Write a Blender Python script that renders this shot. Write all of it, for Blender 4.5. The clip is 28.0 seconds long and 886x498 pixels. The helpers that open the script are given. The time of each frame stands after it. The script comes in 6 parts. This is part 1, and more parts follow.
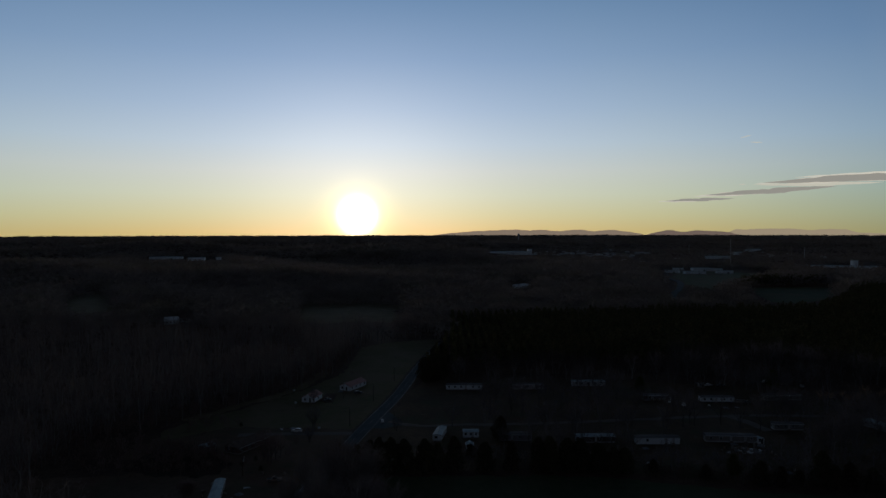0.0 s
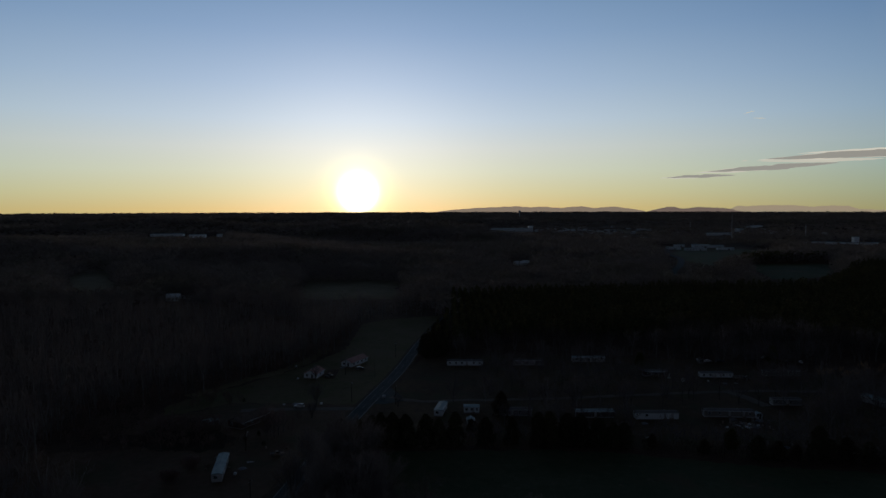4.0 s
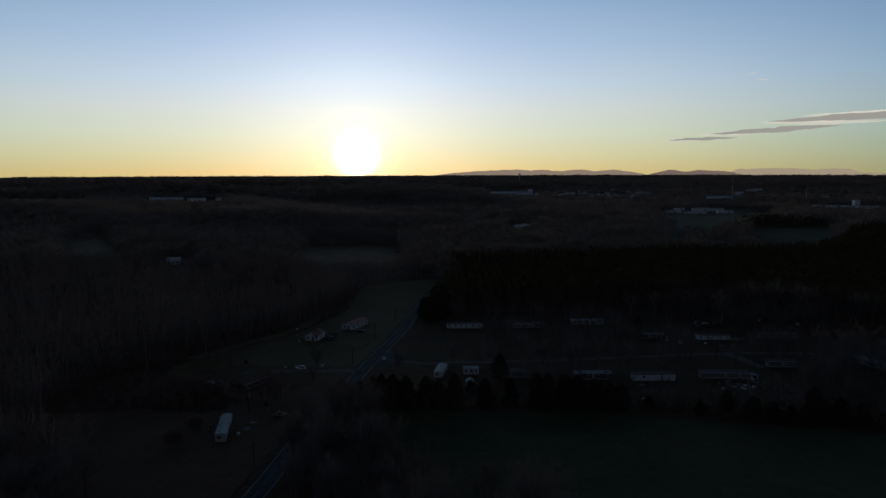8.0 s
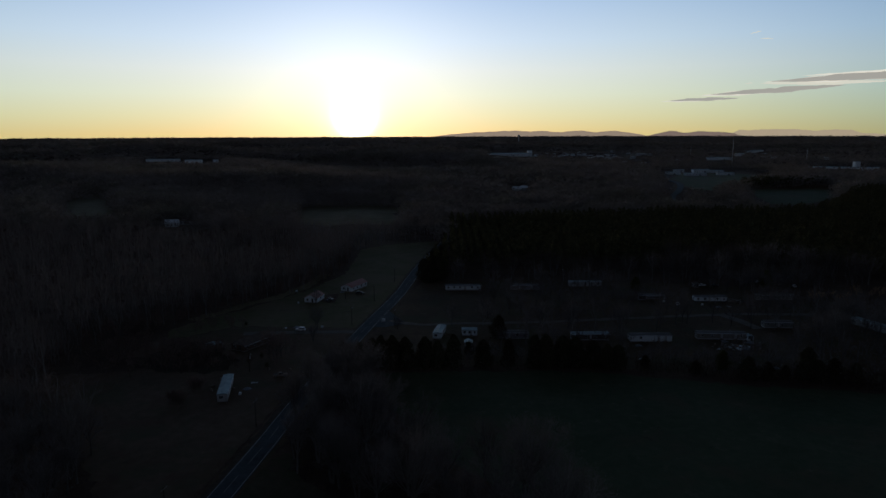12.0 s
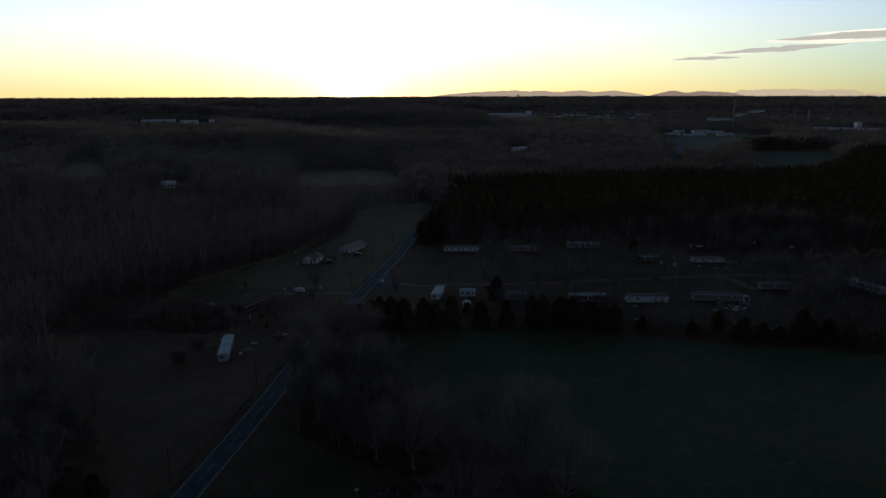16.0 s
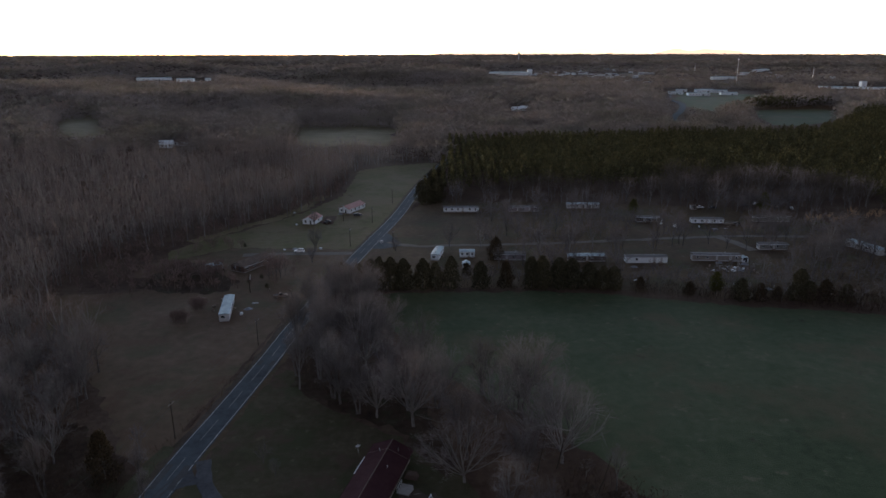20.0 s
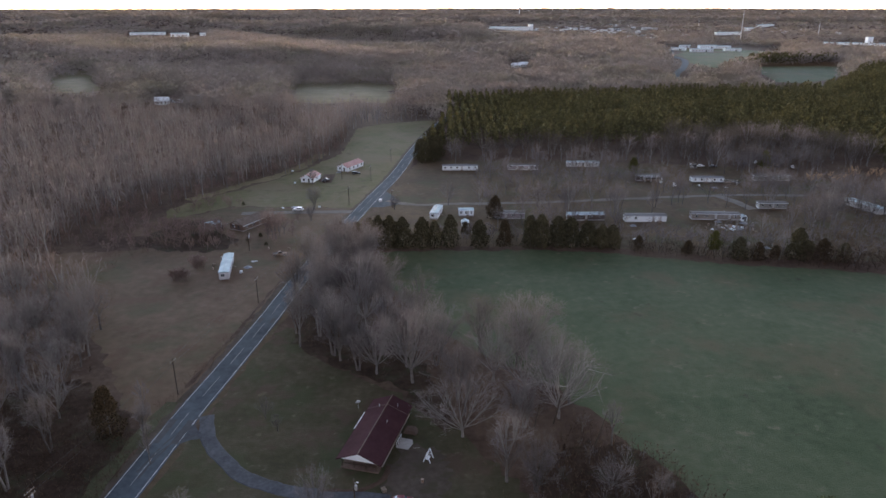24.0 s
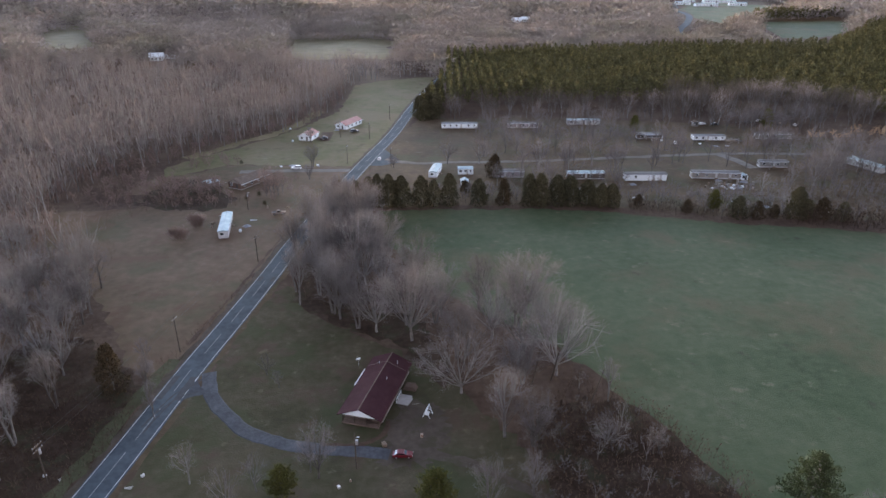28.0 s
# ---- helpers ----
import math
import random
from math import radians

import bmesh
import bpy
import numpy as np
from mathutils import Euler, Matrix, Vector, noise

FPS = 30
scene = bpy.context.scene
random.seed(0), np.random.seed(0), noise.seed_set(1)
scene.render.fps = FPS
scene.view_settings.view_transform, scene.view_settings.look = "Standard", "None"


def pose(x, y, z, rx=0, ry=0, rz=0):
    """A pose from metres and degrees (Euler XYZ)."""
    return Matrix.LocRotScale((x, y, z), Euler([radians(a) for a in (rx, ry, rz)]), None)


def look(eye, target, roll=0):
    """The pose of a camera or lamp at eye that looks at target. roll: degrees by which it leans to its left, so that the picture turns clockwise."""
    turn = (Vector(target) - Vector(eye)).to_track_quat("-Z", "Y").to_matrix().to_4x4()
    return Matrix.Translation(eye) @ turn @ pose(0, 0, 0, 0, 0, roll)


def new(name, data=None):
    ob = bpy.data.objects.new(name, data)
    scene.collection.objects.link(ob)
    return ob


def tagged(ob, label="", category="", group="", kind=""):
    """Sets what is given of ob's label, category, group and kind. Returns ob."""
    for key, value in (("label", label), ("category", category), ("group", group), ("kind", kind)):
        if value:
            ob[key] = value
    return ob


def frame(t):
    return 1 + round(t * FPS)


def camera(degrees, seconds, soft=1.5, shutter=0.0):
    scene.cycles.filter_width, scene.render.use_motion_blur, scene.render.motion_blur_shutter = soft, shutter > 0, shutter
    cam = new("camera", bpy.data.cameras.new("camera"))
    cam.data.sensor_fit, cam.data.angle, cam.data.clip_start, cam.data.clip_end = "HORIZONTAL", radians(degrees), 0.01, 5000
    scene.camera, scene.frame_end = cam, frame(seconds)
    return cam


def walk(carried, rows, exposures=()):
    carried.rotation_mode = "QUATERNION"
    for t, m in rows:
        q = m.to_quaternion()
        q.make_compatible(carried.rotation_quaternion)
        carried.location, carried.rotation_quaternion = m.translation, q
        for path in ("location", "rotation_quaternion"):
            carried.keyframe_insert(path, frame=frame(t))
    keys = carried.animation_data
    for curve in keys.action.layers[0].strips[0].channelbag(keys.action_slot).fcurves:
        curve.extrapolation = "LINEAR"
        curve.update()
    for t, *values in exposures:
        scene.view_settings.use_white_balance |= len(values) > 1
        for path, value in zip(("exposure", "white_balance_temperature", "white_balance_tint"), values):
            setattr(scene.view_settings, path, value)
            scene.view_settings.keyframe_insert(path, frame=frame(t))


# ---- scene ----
cam = camera(67.75, 28.0, soft=1.5)

# The drone hovers at 90 m and tilts slowly down: seconds, turn, tilt below level, lean.
EYE = (0.0, 0.0, 90.0)
TILT = [
    (0.0, -0.21, 1.48, -0.09), (0.5, -0.24, 1.68, -0.11), (1.0, -0.25, 1.91, -0.14), (1.5, -0.28, 2.14, -0.14), (2.0, -0.3, 2.38, -0.14),
    (2.5, -0.32, 2.63, -0.14), (3.0, -0.32, 2.88, -0.14), (3.5, -0.3, 3.16, -0.13), (5.5, -0.29, 4.64, -0.14), (6.0, -0.3, 5.04, -0.14),
    (7.0, -0.29, 5.83, -0.16), (8.0, -0.27, 6.65, -0.17), (9.0, -0.25, 7.46, -0.19), (10.0, -0.23, 8.28, -0.18), (11.0, -0.22, 9.13, -0.16),
    (12.0, -0.17, 9.95, -0.19), (12.5, -0.15, 10.36, -0.2), (14.5, -0.09, 12.03, -0.19), (15.0, -0.07, 12.46, -0.18), (16.0, -0.03, 13.3, -0.16),
    (17.0, -0.02, 14.12, -0.17), (18.0, -0.01, 14.98, -0.13), (19.0, 0.02, 15.84, -0.12), (20.0, -0.0, 16.72, -0.11), (21.0, 0.01, 17.63, -0.09),
    (21.5, 0.02, 18.08, -0.06), (23.5, 0.05, 19.86, -0.04), (24.0, 0.09, 20.31, -0.02), (25.0, 0.13, 21.21, 0.01), (26.0, 0.17, 22.12, 0.04),
    (27.0, 0.16, 23.0, 0.02), (27.5, 0.15, 23.44, 0.03), (28.0, 0.17, 23.88, 0.03),
]


def aim(turn, tilt, lean):
    a, b = radians(turn), radians(tilt)
    way = Vector((math.sin(a) * math.cos(b), math.cos(a) * math.cos(b), -math.sin(b)))
    return look(EYE, Vector(EYE) + way * 100, lean)


STOPS = [(0, -1.0, 6500, 10), (3.5, -0.97, 6500, 10), (8, -0.8, 6400, 10), (11, -0.72, 6350, 10), (14.5, -0.34, 6450, 11), (17, 0.2, 6550, 12), (19, 1.38, 7300, 17), (20, 2.18, 8000, 19), (21.5, 3.02, 8400, 21), (24, 3.64, 8500, 21), (28, 4.18, 8500, 21)]
walk(cam, [(t, aim(a, b, c)) for t, a, b, c in TILT], exposures=STOPS)

# ---- light ----
SUN_AZ, SUN_EL = -7.6, 2.0
sun_way = Vector((math.sin(radians(SUN_AZ)) * math.cos(radians(SUN_EL)), math.cos(radians(SUN_AZ)) * math.cos(radians(SUN_EL)), math.sin(radians(SUN_EL))))

world = bpy.data.worlds.new("evening_sky")
scene.world = world
world.use_nodes = True
wn, wl = world.node_tree.nodes, world.node_tree.links


def sky_math(kind, a, b=None, c=None):
    q = wn.new("ShaderNodeVectorMath")
    q.operation = kind
    for i, value in enumerate((a, b, c)):
        if isinstance(value, (tuple, list, Vector)):
            q.inputs[i].default_value = value
        elif value is not None:
            wl.new(value, q.inputs[i])
    return q


def sky_ramp(value, stops):
    q = wn.new("ShaderNodeValToRGB")
    q.color_ramp.interpolation = "LINEAR"
    while len(q.color_ramp.elements) < len(stops):
        q.color_ramp.elements.new(0.5)
    for e, (place, colour) in zip(q.color_ramp.elements, stops):
        e.position, e.color = place, (*colour, 1)
    wl.new(value, q.inputs[0])
    return q.outputs[0]


sky = wn.new("ShaderNodeTexSky")
sky.sky_type = "NISHITA"
sky.sun_disc = False
sky.sun_elevation, sky.sun_rotation = radians(SUN_EL), radians(SUN_AZ)
sky.altitude, sky.air_density, sky.dust_density, sky.ozone_density = 300, 1.0, 0.3, 3.0
background = wn["Background"]
background.inputs["Strength"].default_value = 0.1
coord = wn.new("ShaderNodeTexCoord")
heading = coord.outputs["Generated"]
split = wn.new("ShaderNodeSeparateXYZ")
wl.new(heading, split.inputs[0])
# clear evening air: pale gold at the horizon, blue above, dim overhead and away from the sun
sunward = sky_ramp(split.outputs["Z"], [(0.0, (10.5, 8.7, 4.0)), (0.025, (10.6, 10.2, 6.2)), (0.055, (10.7, 11.2, 8.8)), (0.09, (10.53, 11.2, 10.75)), (0.13, (8.85, 10.53, 12.21)), (0.18, (6.83, 8.85, 11.65)), (0.25, (4.59, 6.72, 10.08)), (0.34, (2.69, 4.7, 7.84)), (0.5, (0.55, 0.75, 1.05)), (0.7, (0.2, 0.25, 0.32)), (1.0, (0.12, 0.145, 0.175))])
away = sky_ramp(split.outputs["Z"], [(0.0, (0.7, 0.64, 0.68)), (0.15, (0.82, 0.75, 0.82)), (0.35, (0.56, 0.61, 0.73)), (0.7, (0.2, 0.24, 0.3)), (1.0, (0.12, 0.145, 0.175))])
side = sky_math("DOT_PRODUCT", heading, (math.sin(radians(SUN_AZ)), math.cos(radians(SUN_AZ)), 0))
facing = wn.new("ShaderNodeMapRange")
facing.inputs["From Min"].default_value, facing.inputs["From Max"].default_value = 0.1, 1.0
wl.new(side.outputs["Value"], facing.inputs["Value"])
air = wn.new("ShaderNodeMix")
air.data_type = "RGBA"
wl.new(facing.outputs["Result"], air.inputs["Factor"])
wl.new(away, air.inputs["A"]), wl.new(sunward, air.inputs["B"])
total = sky_math("MULTIPLY_ADD", sky.outputs["Color"], (0.3, 0.3, 0.36), air.outputs["Result"]).outputs[0]
# deeper blue away from the sun, clearer towards it
depth = sky_ramp(side.outputs["Value"], [(0.0, (1.0, 1.0, 1.0)), (0.45, (1.0, 1.0, 1.0)), (0.75, (0.76, 0.89, 0.97)), (0.9, (1.0, 1.03, 1.02)), (1.0, (1.12, 1.1, 1.1))])
total = sky_math("MULTIPLY", total, depth).outputs[0]
# the bright air round the sun
dot = sky_math("DOT_PRODUCT", heading, (math.sin(radians(SUN_AZ)) * math.cos(radians(1.4)), math.cos(radians(SUN_AZ)) * math.cos(radians(1.4)), math.sin(radians(1.4))))
for power, colour, amount in ((8500, (1.0, 0.9, 0.62), 520.0), (1300, (1.0, 0.84, 0.42), 15.0), (75, (1.0, 0.95, 0.82), 4.4)):
    lobe = wn.new("ShaderNodeMath")
    lobe.operation = "POWER"
    lobe.use_clamp = True
    lobe.inputs[1].default_value = power
    wl.new(dot.outputs["Value"], lobe.inputs[0])
    total = sky_math("MULTIPLY_ADD", lobe.outputs[0], [c * amount for c in colour], total).outputs[0]
wl.new(total, background.inputs["Color"])

sun = new("sun", bpy.data.lights.new("sun", "SUN"))
sun.data.energy, sun.data.angle, sun.data.color = 0.42, radians(0.6), (1.0, 0.83, 0.64)
sun.matrix_world = look((0, 0, 200), Vector((0, 0, 200)) - sun_way)


# ---- materials ----
def mat(name, colours, size=1.0, rough=0.8, metal=0.0, bump=0.0, grain=0.0, island=0.0, per_object=0.0, spec=0.25, big=0.0, detail=5.0, thin=0.0, patches=()):
    """A surface whose colours run along a noise of that size in metres, with a finer grain and an optional coarser stain."""
    m = bpy.data.materials.new(name)
    m.use_nodes = True
    n, l = m.node_tree.nodes, m.node_tree.links
    p = n["Principled BSDF"]
    p.inputs["Roughness"].default_value, p.inputs["Metallic"].default_value = rough, metal
    p.inputs["Specular IOR Level"].default_value = spec
    geo = n.new("ShaderNodeNewGeometry")
    tex = n.new("ShaderNodeTexNoise")
    tex.inputs["Scale"].default_value, tex.inputs["Detail"].default_value, tex.inputs["Roughness"].default_value = 1.0 / size, detail, 0.6
    l.new(geo.outputs["Position"], tex.inputs["Vector"])
    value = tex.outputs["Fac"]

    def mixed(a, b, weight):
        q = n.new("ShaderNodeMix")
        q.inputs["Factor"].default_value = weight
        l.new(a, q.inputs["A"]), l.new(b, q.inputs["B"])
        return q.outputs["Result"]
    if big:
        wide = n.new("ShaderNodeTexNoise")
        wide.inputs["Scale"].default_value, wide.inputs["Detail"].default_value = 1.0 / big, 3.0
        l.new(geo.outputs["Position"], wide.inputs["Vector"])
        value = mixed(value, wide.outputs["Fac"], 0.5)
    if island:
        value = mixed(value, geo.outputs["Random Per Island"], island)
    if per_object:
        info = n.new("ShaderNodeObjectInfo")
        value = mixed(value, info.outputs["Random"], per_object)
    ramp = n.new("ShaderNodeValToRGB")
    while len(ramp.color_ramp.elements) < len(colours):
        ramp.color_ramp.elements.new(0.5)
    for i, c in enumerate(colours):
        e = ramp.color_ramp.elements[i]
        e.position = 0.28 + 0.44 * i / max(1, len(colours) - 1)
        e.color = (*c, 1)
    l.new(value, ramp.inputs[0])
    colour = ramp.outputs[0]
    for i, (width, low, high, tint, share) in enumerate(patches):
        spot = n.new("ShaderNodeTexNoise")
        spot.inputs["Scale"].default_value, spot.inputs["Detail"].default_value, spot.inputs["Roughness"].default_value = 1.0 / width, 6.0, 0.62
        shifted = n.new("ShaderNodeVectorMath")
        shifted.inputs[1].default_value = (37.0 * i + 11, 53.0 * i, 0)
        l.new(geo.outputs["Position"], shifted.inputs[0]), l.new(shifted.outputs[0], spot.inputs["Vector"])
        reach = n.new("ShaderNodeMapRange")
        reach.interpolation_type = "SMOOTHSTEP"
        reach.inputs["From Min"].default_value, reach.inputs["From Max"].default_value, reach.inputs["To Max"].default_value = low, high, share
        l.new(spot.outputs["Fac"], reach.inputs["Value"])
        over = n.new("ShaderNodeMix")
        over.data_type = "RGBA"
        over.inputs["B"].default_value = (*tint, 1)
        l.new(reach.outputs["Result"], over.inputs["Factor"]), l.new(colour, over.inputs["A"])
        colour = over.outputs["Result"]
    l.new(colour, p.inputs["Base Color"])
    if bump:
        fine = n.new("ShaderNodeTexNoise")
        fine.inputs["Scale"].default_value, fine.inputs["Detail"].default_value = (1.0 / grain if grain else 4.0 / size), 4.0
        l.new(geo.outputs["Position"], fine.inputs["Vector"])
        b = n.new("ShaderNodeBump")
        b.inputs["Strength"].default_value, b.inputs["Distance"].default_value = min(1.0, bump), max(0.02, bump * 0.2)
        l.new(fine.outputs["Fac"], b.inputs["Height"])
        l.new(b.outputs[0], p.inputs["Normal"])
    if thin:
        through_light = n.new("ShaderNodeBsdfTranslucent")
        l.new(colour, through_light.inputs["Color"])
        blend = n.new("ShaderNodeMixShader")
        blend.inputs[0].default_value = thin
        l.new(p.outputs[0], blend.inputs[1]), l.new(through_light.outputs[0], blend.inputs[2])
        l.new(blend.outputs[0], n["Material Output"].inputs["Surface"])
    return m


def glass(name, tint=(0.02, 0.025, 0.03)):
    m = bpy.data.materials.new(name)
    m.use_nodes = True
    p = m.node_tree.nodes["Principled BSDF"]
    p.inputs["Base Color"].default_value, p.inputs["Roughness"].default_value = (*tint, 1), 0.06
    return m


M_LITTER = mat("leaf_litter", [(0.032, 0.02, 0.015), (0.056, 0.035, 0.027), (0.083, 0.056, 0.042), (0.11, 0.083, 0.063)], 2.2, 0.95, bump=0.8, grain=0.5, big=22, spec=0.06)
M_DORMANT = mat("dormant_grass", [(0.05, 0.046, 0.027), (0.086, 0.06, 0.04), (0.112, 0.076, 0.055), (0.145, 0.106, 0.08)], 3.0, 0.9, bump=0.7, grain=0.4, big=30, patches=((26, 0.5, 0.64, (0.055, 0.06, 0.032), 0.5), (11, 0.5, 0.66, (0.09, 0.054, 0.038), 0.75)), spec=0.06)
M_YARD = mat("yard_grass", [(0.042, 0.028, 0.019), (0.062, 0.045, 0.028), (0.085, 0.058, 0.038), (0.12, 0.088, 0.06)], 2.6, 0.9, bump=0.7, grain=0.4, big=18, patches=((20, 0.5, 0.64, (0.05, 0.056, 0.03), 0.6), (8, 0.52, 0.66, (0.055, 0.036, 0.027), 0.75), (4, 0.6, 0.7, (0.13, 0.115, 0.095), 0.5)), spec=0.06)
M_LAWN = mat("lawn_grass", [(0.034, 0.028, 0.02), (0.046, 0.043, 0.024), (0.066, 0.055, 0.036), (0.095, 0.078, 0.054)], 2.2, 0.9, bump=0.7, grain=0.4, big=14, patches=((17, 0.48, 0.62, (0.038, 0.05, 0.024), 0.6), (9, 0.52, 0.66, (0.07, 0.045, 0.034), 0.75), (3.5, 0.6, 0.7, (0.12, 0.1, 0.07), 0.5)), spec=0.06)
M_PASTURE = mat("pasture_grass", [(0.031, 0.047, 0.025), (0.048, 0.068, 0.037), (0.066, 0.082, 0.048), (0.098, 0.10, 0.068)], 3.0, 0.9, bump=0.7, grain=0.4, big=38, patches=((34, 0.5, 0.66, (0.085, 0.072, 0.045), 0.7), (15, 0.5, 0.7, (0.034, 0.057, 0.028), 0.6), (6, 0.6, 0.72, (0.14, 0.125, 0.09), 0.55), (5, 0.6, 0.72, (0.045, 0.038, 0.028), 0.5)), spec=0.06)
M_MEADOW = mat("meadow_grass", [(0.06, 0.06, 0.03), (0.09, 0.088, 0.043), (0.115, 0.10, 0.058), (0.15, 0.125, 0.085)], 3.5, 0.9, bump=0.7, grain=0.4, big=24, patches=((30, 0.46, 0.62, (0.135, 0.105, 0.068), 0.75), (9, 0.55, 0.7, (0.06, 0.05, 0.03), 0.6)), spec=0.06)
M_STRAW = mat("straw_grass", [(0.085, 0.07, 0.04), (0.12, 0.10, 0.058), (0.16, 0.13, 0.08), (0.20, 0.165, 0.11)], 3.0, 0.9, bump=0.7, grain=0.4, big=26, patches=((14, 0.5, 0.66, (0.075, 0.08, 0.04), 0.6),), spec=0.06)
M_ASPHALT = mat("asphalt", [(0.024, 0.034, 0.043), (0.039, 0.053, 0.065), (0.055, 0.072, 0.087), (0.07, 0.089, 0.104)], 1.6, 0.85, bump=0.2, grain=0.1, big=7, spec=0.06)
M_APRON = mat("driveway_asphalt", [(0.03, 0.035, 0.042), (0.05, 0.056, 0.066), (0.07, 0.077, 0.09)], 0.9, 0.9, bump=0.3, grain=0.1, big=3, spec=0.1)
M_VERGE = mat("verge_grass", [(0.036, 0.034, 0.021), (0.048, 0.05, 0.028), (0.062, 0.064, 0.037), (0.082, 0.08, 0.052)], 1.6, 0.9, bump=0.7, grain=0.3, big=9, patches=((4, 0.52, 0.66, (0.06, 0.042, 0.03), 0.6),), spec=0.06)
M_BRIAR = mat("dark_briars", [(0.03, 0.017, 0.013), (0.05, 0.029, 0.022), (0.085, 0.052, 0.04)], 1.5, 0.9, island=0.3, big=8, thin=0.25, spec=0.06)
# dark floor colour; under the house thicket it includes the shade there
M_DARK_FLOOR = mat("dark_thicket_floor", [(0.018, 0.011, 0.009), (0.032, 0.02, 0.015), (0.05, 0.033, 0.025), (0.08, 0.06, 0.046)], 1.8, 0.95, bump=0.8, grain=0.4, big=9, patches=((7, 0.5, 0.66, (0.04, 0.044, 0.026), 0.7), (11, 0.56, 0.68, (0.085, 0.07, 0.054), 0.6)), spec=0.05)
M_LANE = mat("lane_gravel", [(0.085, 0.077, 0.07), (0.125, 0.114, 0.105), (0.165, 0.152, 0.142)], 0.8, 0.95, bump=0.5, grain=0.15, big=6, spec=0.06)
M_GRAVEL = mat("gravel", [(0.038, 0.041, 0.048), (0.064, 0.069, 0.08), (0.10, 0.105, 0.116)], 0.8, 0.95, bump=0.5, grain=0.15, big=4, spec=0.06)
M_DIRT = mat("bare_dirt", [(0.045, 0.035, 0.028), (0.068, 0.053, 0.043), (0.095, 0.075, 0.062)], 1.5, 0.95, bump=0.5, grain=0.3, big=8, patches=((4, 0.5, 0.62, (0.05, 0.046, 0.028), 0.7),), spec=0.06)
M_PATCH = mat("tar_patch", [(0.028, 0.03, 0.034), (0.045, 0.048, 0.054)], 1.2, 0.8, bump=0.2, grain=0.1)
M_PAINT = mat("road_paint", [(0.20, 0.21, 0.22), (0.38, 0.38, 0.38), (0.48, 0.48, 0.47)], 1.4, 0.8)
M_BARK = mat("grey_bark", [(0.068, 0.061, 0.057), (0.115, 0.107, 0.103), (0.18, 0.172, 0.168)], 0.7, 0.9, bump=0.5, grain=0.15, per_object=0.35, spec=0.08)
M_TWIG = mat("bare_twigs", [(0.10, 0.087, 0.086), (0.15, 0.135, 0.136), (0.21, 0.195, 0.198)], 4.0, 0.9, island=0.12, per_object=0.3, big=14, thin=0.2, spec=0.08)
M_BARK_PALE = mat("pale_bark", [(0.13, 0.12, 0.112), (0.22, 0.208, 0.2), (0.33, 0.318, 0.31)], 0.9, 0.9, bump=0.4, grain=0.15, per_object=0.2, spec=0.08)
M_BARK_WOODS = mat("woodland_bark", [(0.09, 0.078, 0.072), (0.16, 0.143, 0.136), (0.30, 0.28, 0.27)], 6.0, 0.9, island=0.3, spec=0.08)
M_TWIG_WOODS = mat("woodland_twigs", [(0.14, 0.112, 0.104), (0.17, 0.141, 0.133), (0.21, 0.18, 0.171)], 6.0, 0.9, island=0.12, big=28, thin=0.35, spec=0.08)
# twig colour darkened so that pale single trees stand out before the belt
M_TWIG_BROWN = mat("darkened_brown_twigs", [(0.05, 0.041, 0.037), (0.08, 0.067, 0.06), (0.115, 0.099, 0.09)], 6.0, 0.9, island=0.12, big=16, thin=0.15, spec=0.08)
M_TWIG_PALE = mat("pale_twigs", [(0.125, 0.105, 0.102), (0.18, 0.156, 0.153), (0.24, 0.215, 0.213)], 6.0, 0.9, island=0.12, big=20, thin=0.15, spec=0.08)
M_DASH = mat("worn_paint", [(0.14, 0.15, 0.16), (0.22, 0.225, 0.23), (0.32, 0.32, 0.32)], 1.0, 0.8)
# orange base colour carries the low sun that falls on one thicket
M_TWIG_SUNLIT = mat("sunlit_twigs", [(0.28, 0.165, 0.10), (0.38, 0.24, 0.15), (0.45, 0.31, 0.2)], 4.0, 0.85, island=0.35, thin=0.45, spec=0.08)
M_WOODS = mat("winter_woods", [(0.135, 0.111, 0.1), (0.2, 0.167, 0.152), (0.28, 0.24, 0.222)], 14.0, 0.9, island=0.04, big=70, thin=0.35, patches=((190, 0.5, 0.62, (0.12, 0.103, 0.075), 0.6), (120, 0.54, 0.66, (0.29, 0.215, 0.18), 0.6), (60, 0.52, 0.62, (0.18, 0.165, 0.125), 0.5)), spec=0.08)
M_PINE = mat("pine_needles", [(0.042, 0.042, 0.022), (0.075, 0.071, 0.035), (0.145, 0.127, 0.06)], 3.0, 0.85, island=0.3, big=20, thin=0.35, spec=0.08)
M_CEDAR = mat("cedar_foliage", [(0.04, 0.038, 0.024), (0.062, 0.057, 0.034), (0.092, 0.08, 0.048)], 1.2, 0.85, island=0.1, per_object=0.2, thin=0.15, spec=0.08)
M_CEDAR_YELLOW = mat("yellowed_cedar", [(0.05, 0.055, 0.018), (0.08, 0.085, 0.028), (0.12, 0.11, 0.04)], 1.0, 0.8, island=0.4, thin=0.25, spec=0.08)
M_CEDAR_BROWN = mat("browned_cedar", [(0.035, 0.027, 0.017), (0.055, 0.04, 0.024), (0.08, 0.056, 0.034)], 1.0, 0.85, island=0.4, thin=0.25, spec=0.08)
M_HEDGE = mat("hedge_twigs", [(0.04, 0.028, 0.021), (0.062, 0.043, 0.033), (0.095, 0.072, 0.056)], 2.0, 0.9, island=0.25, big=11, thin=0.2, spec=0.08)
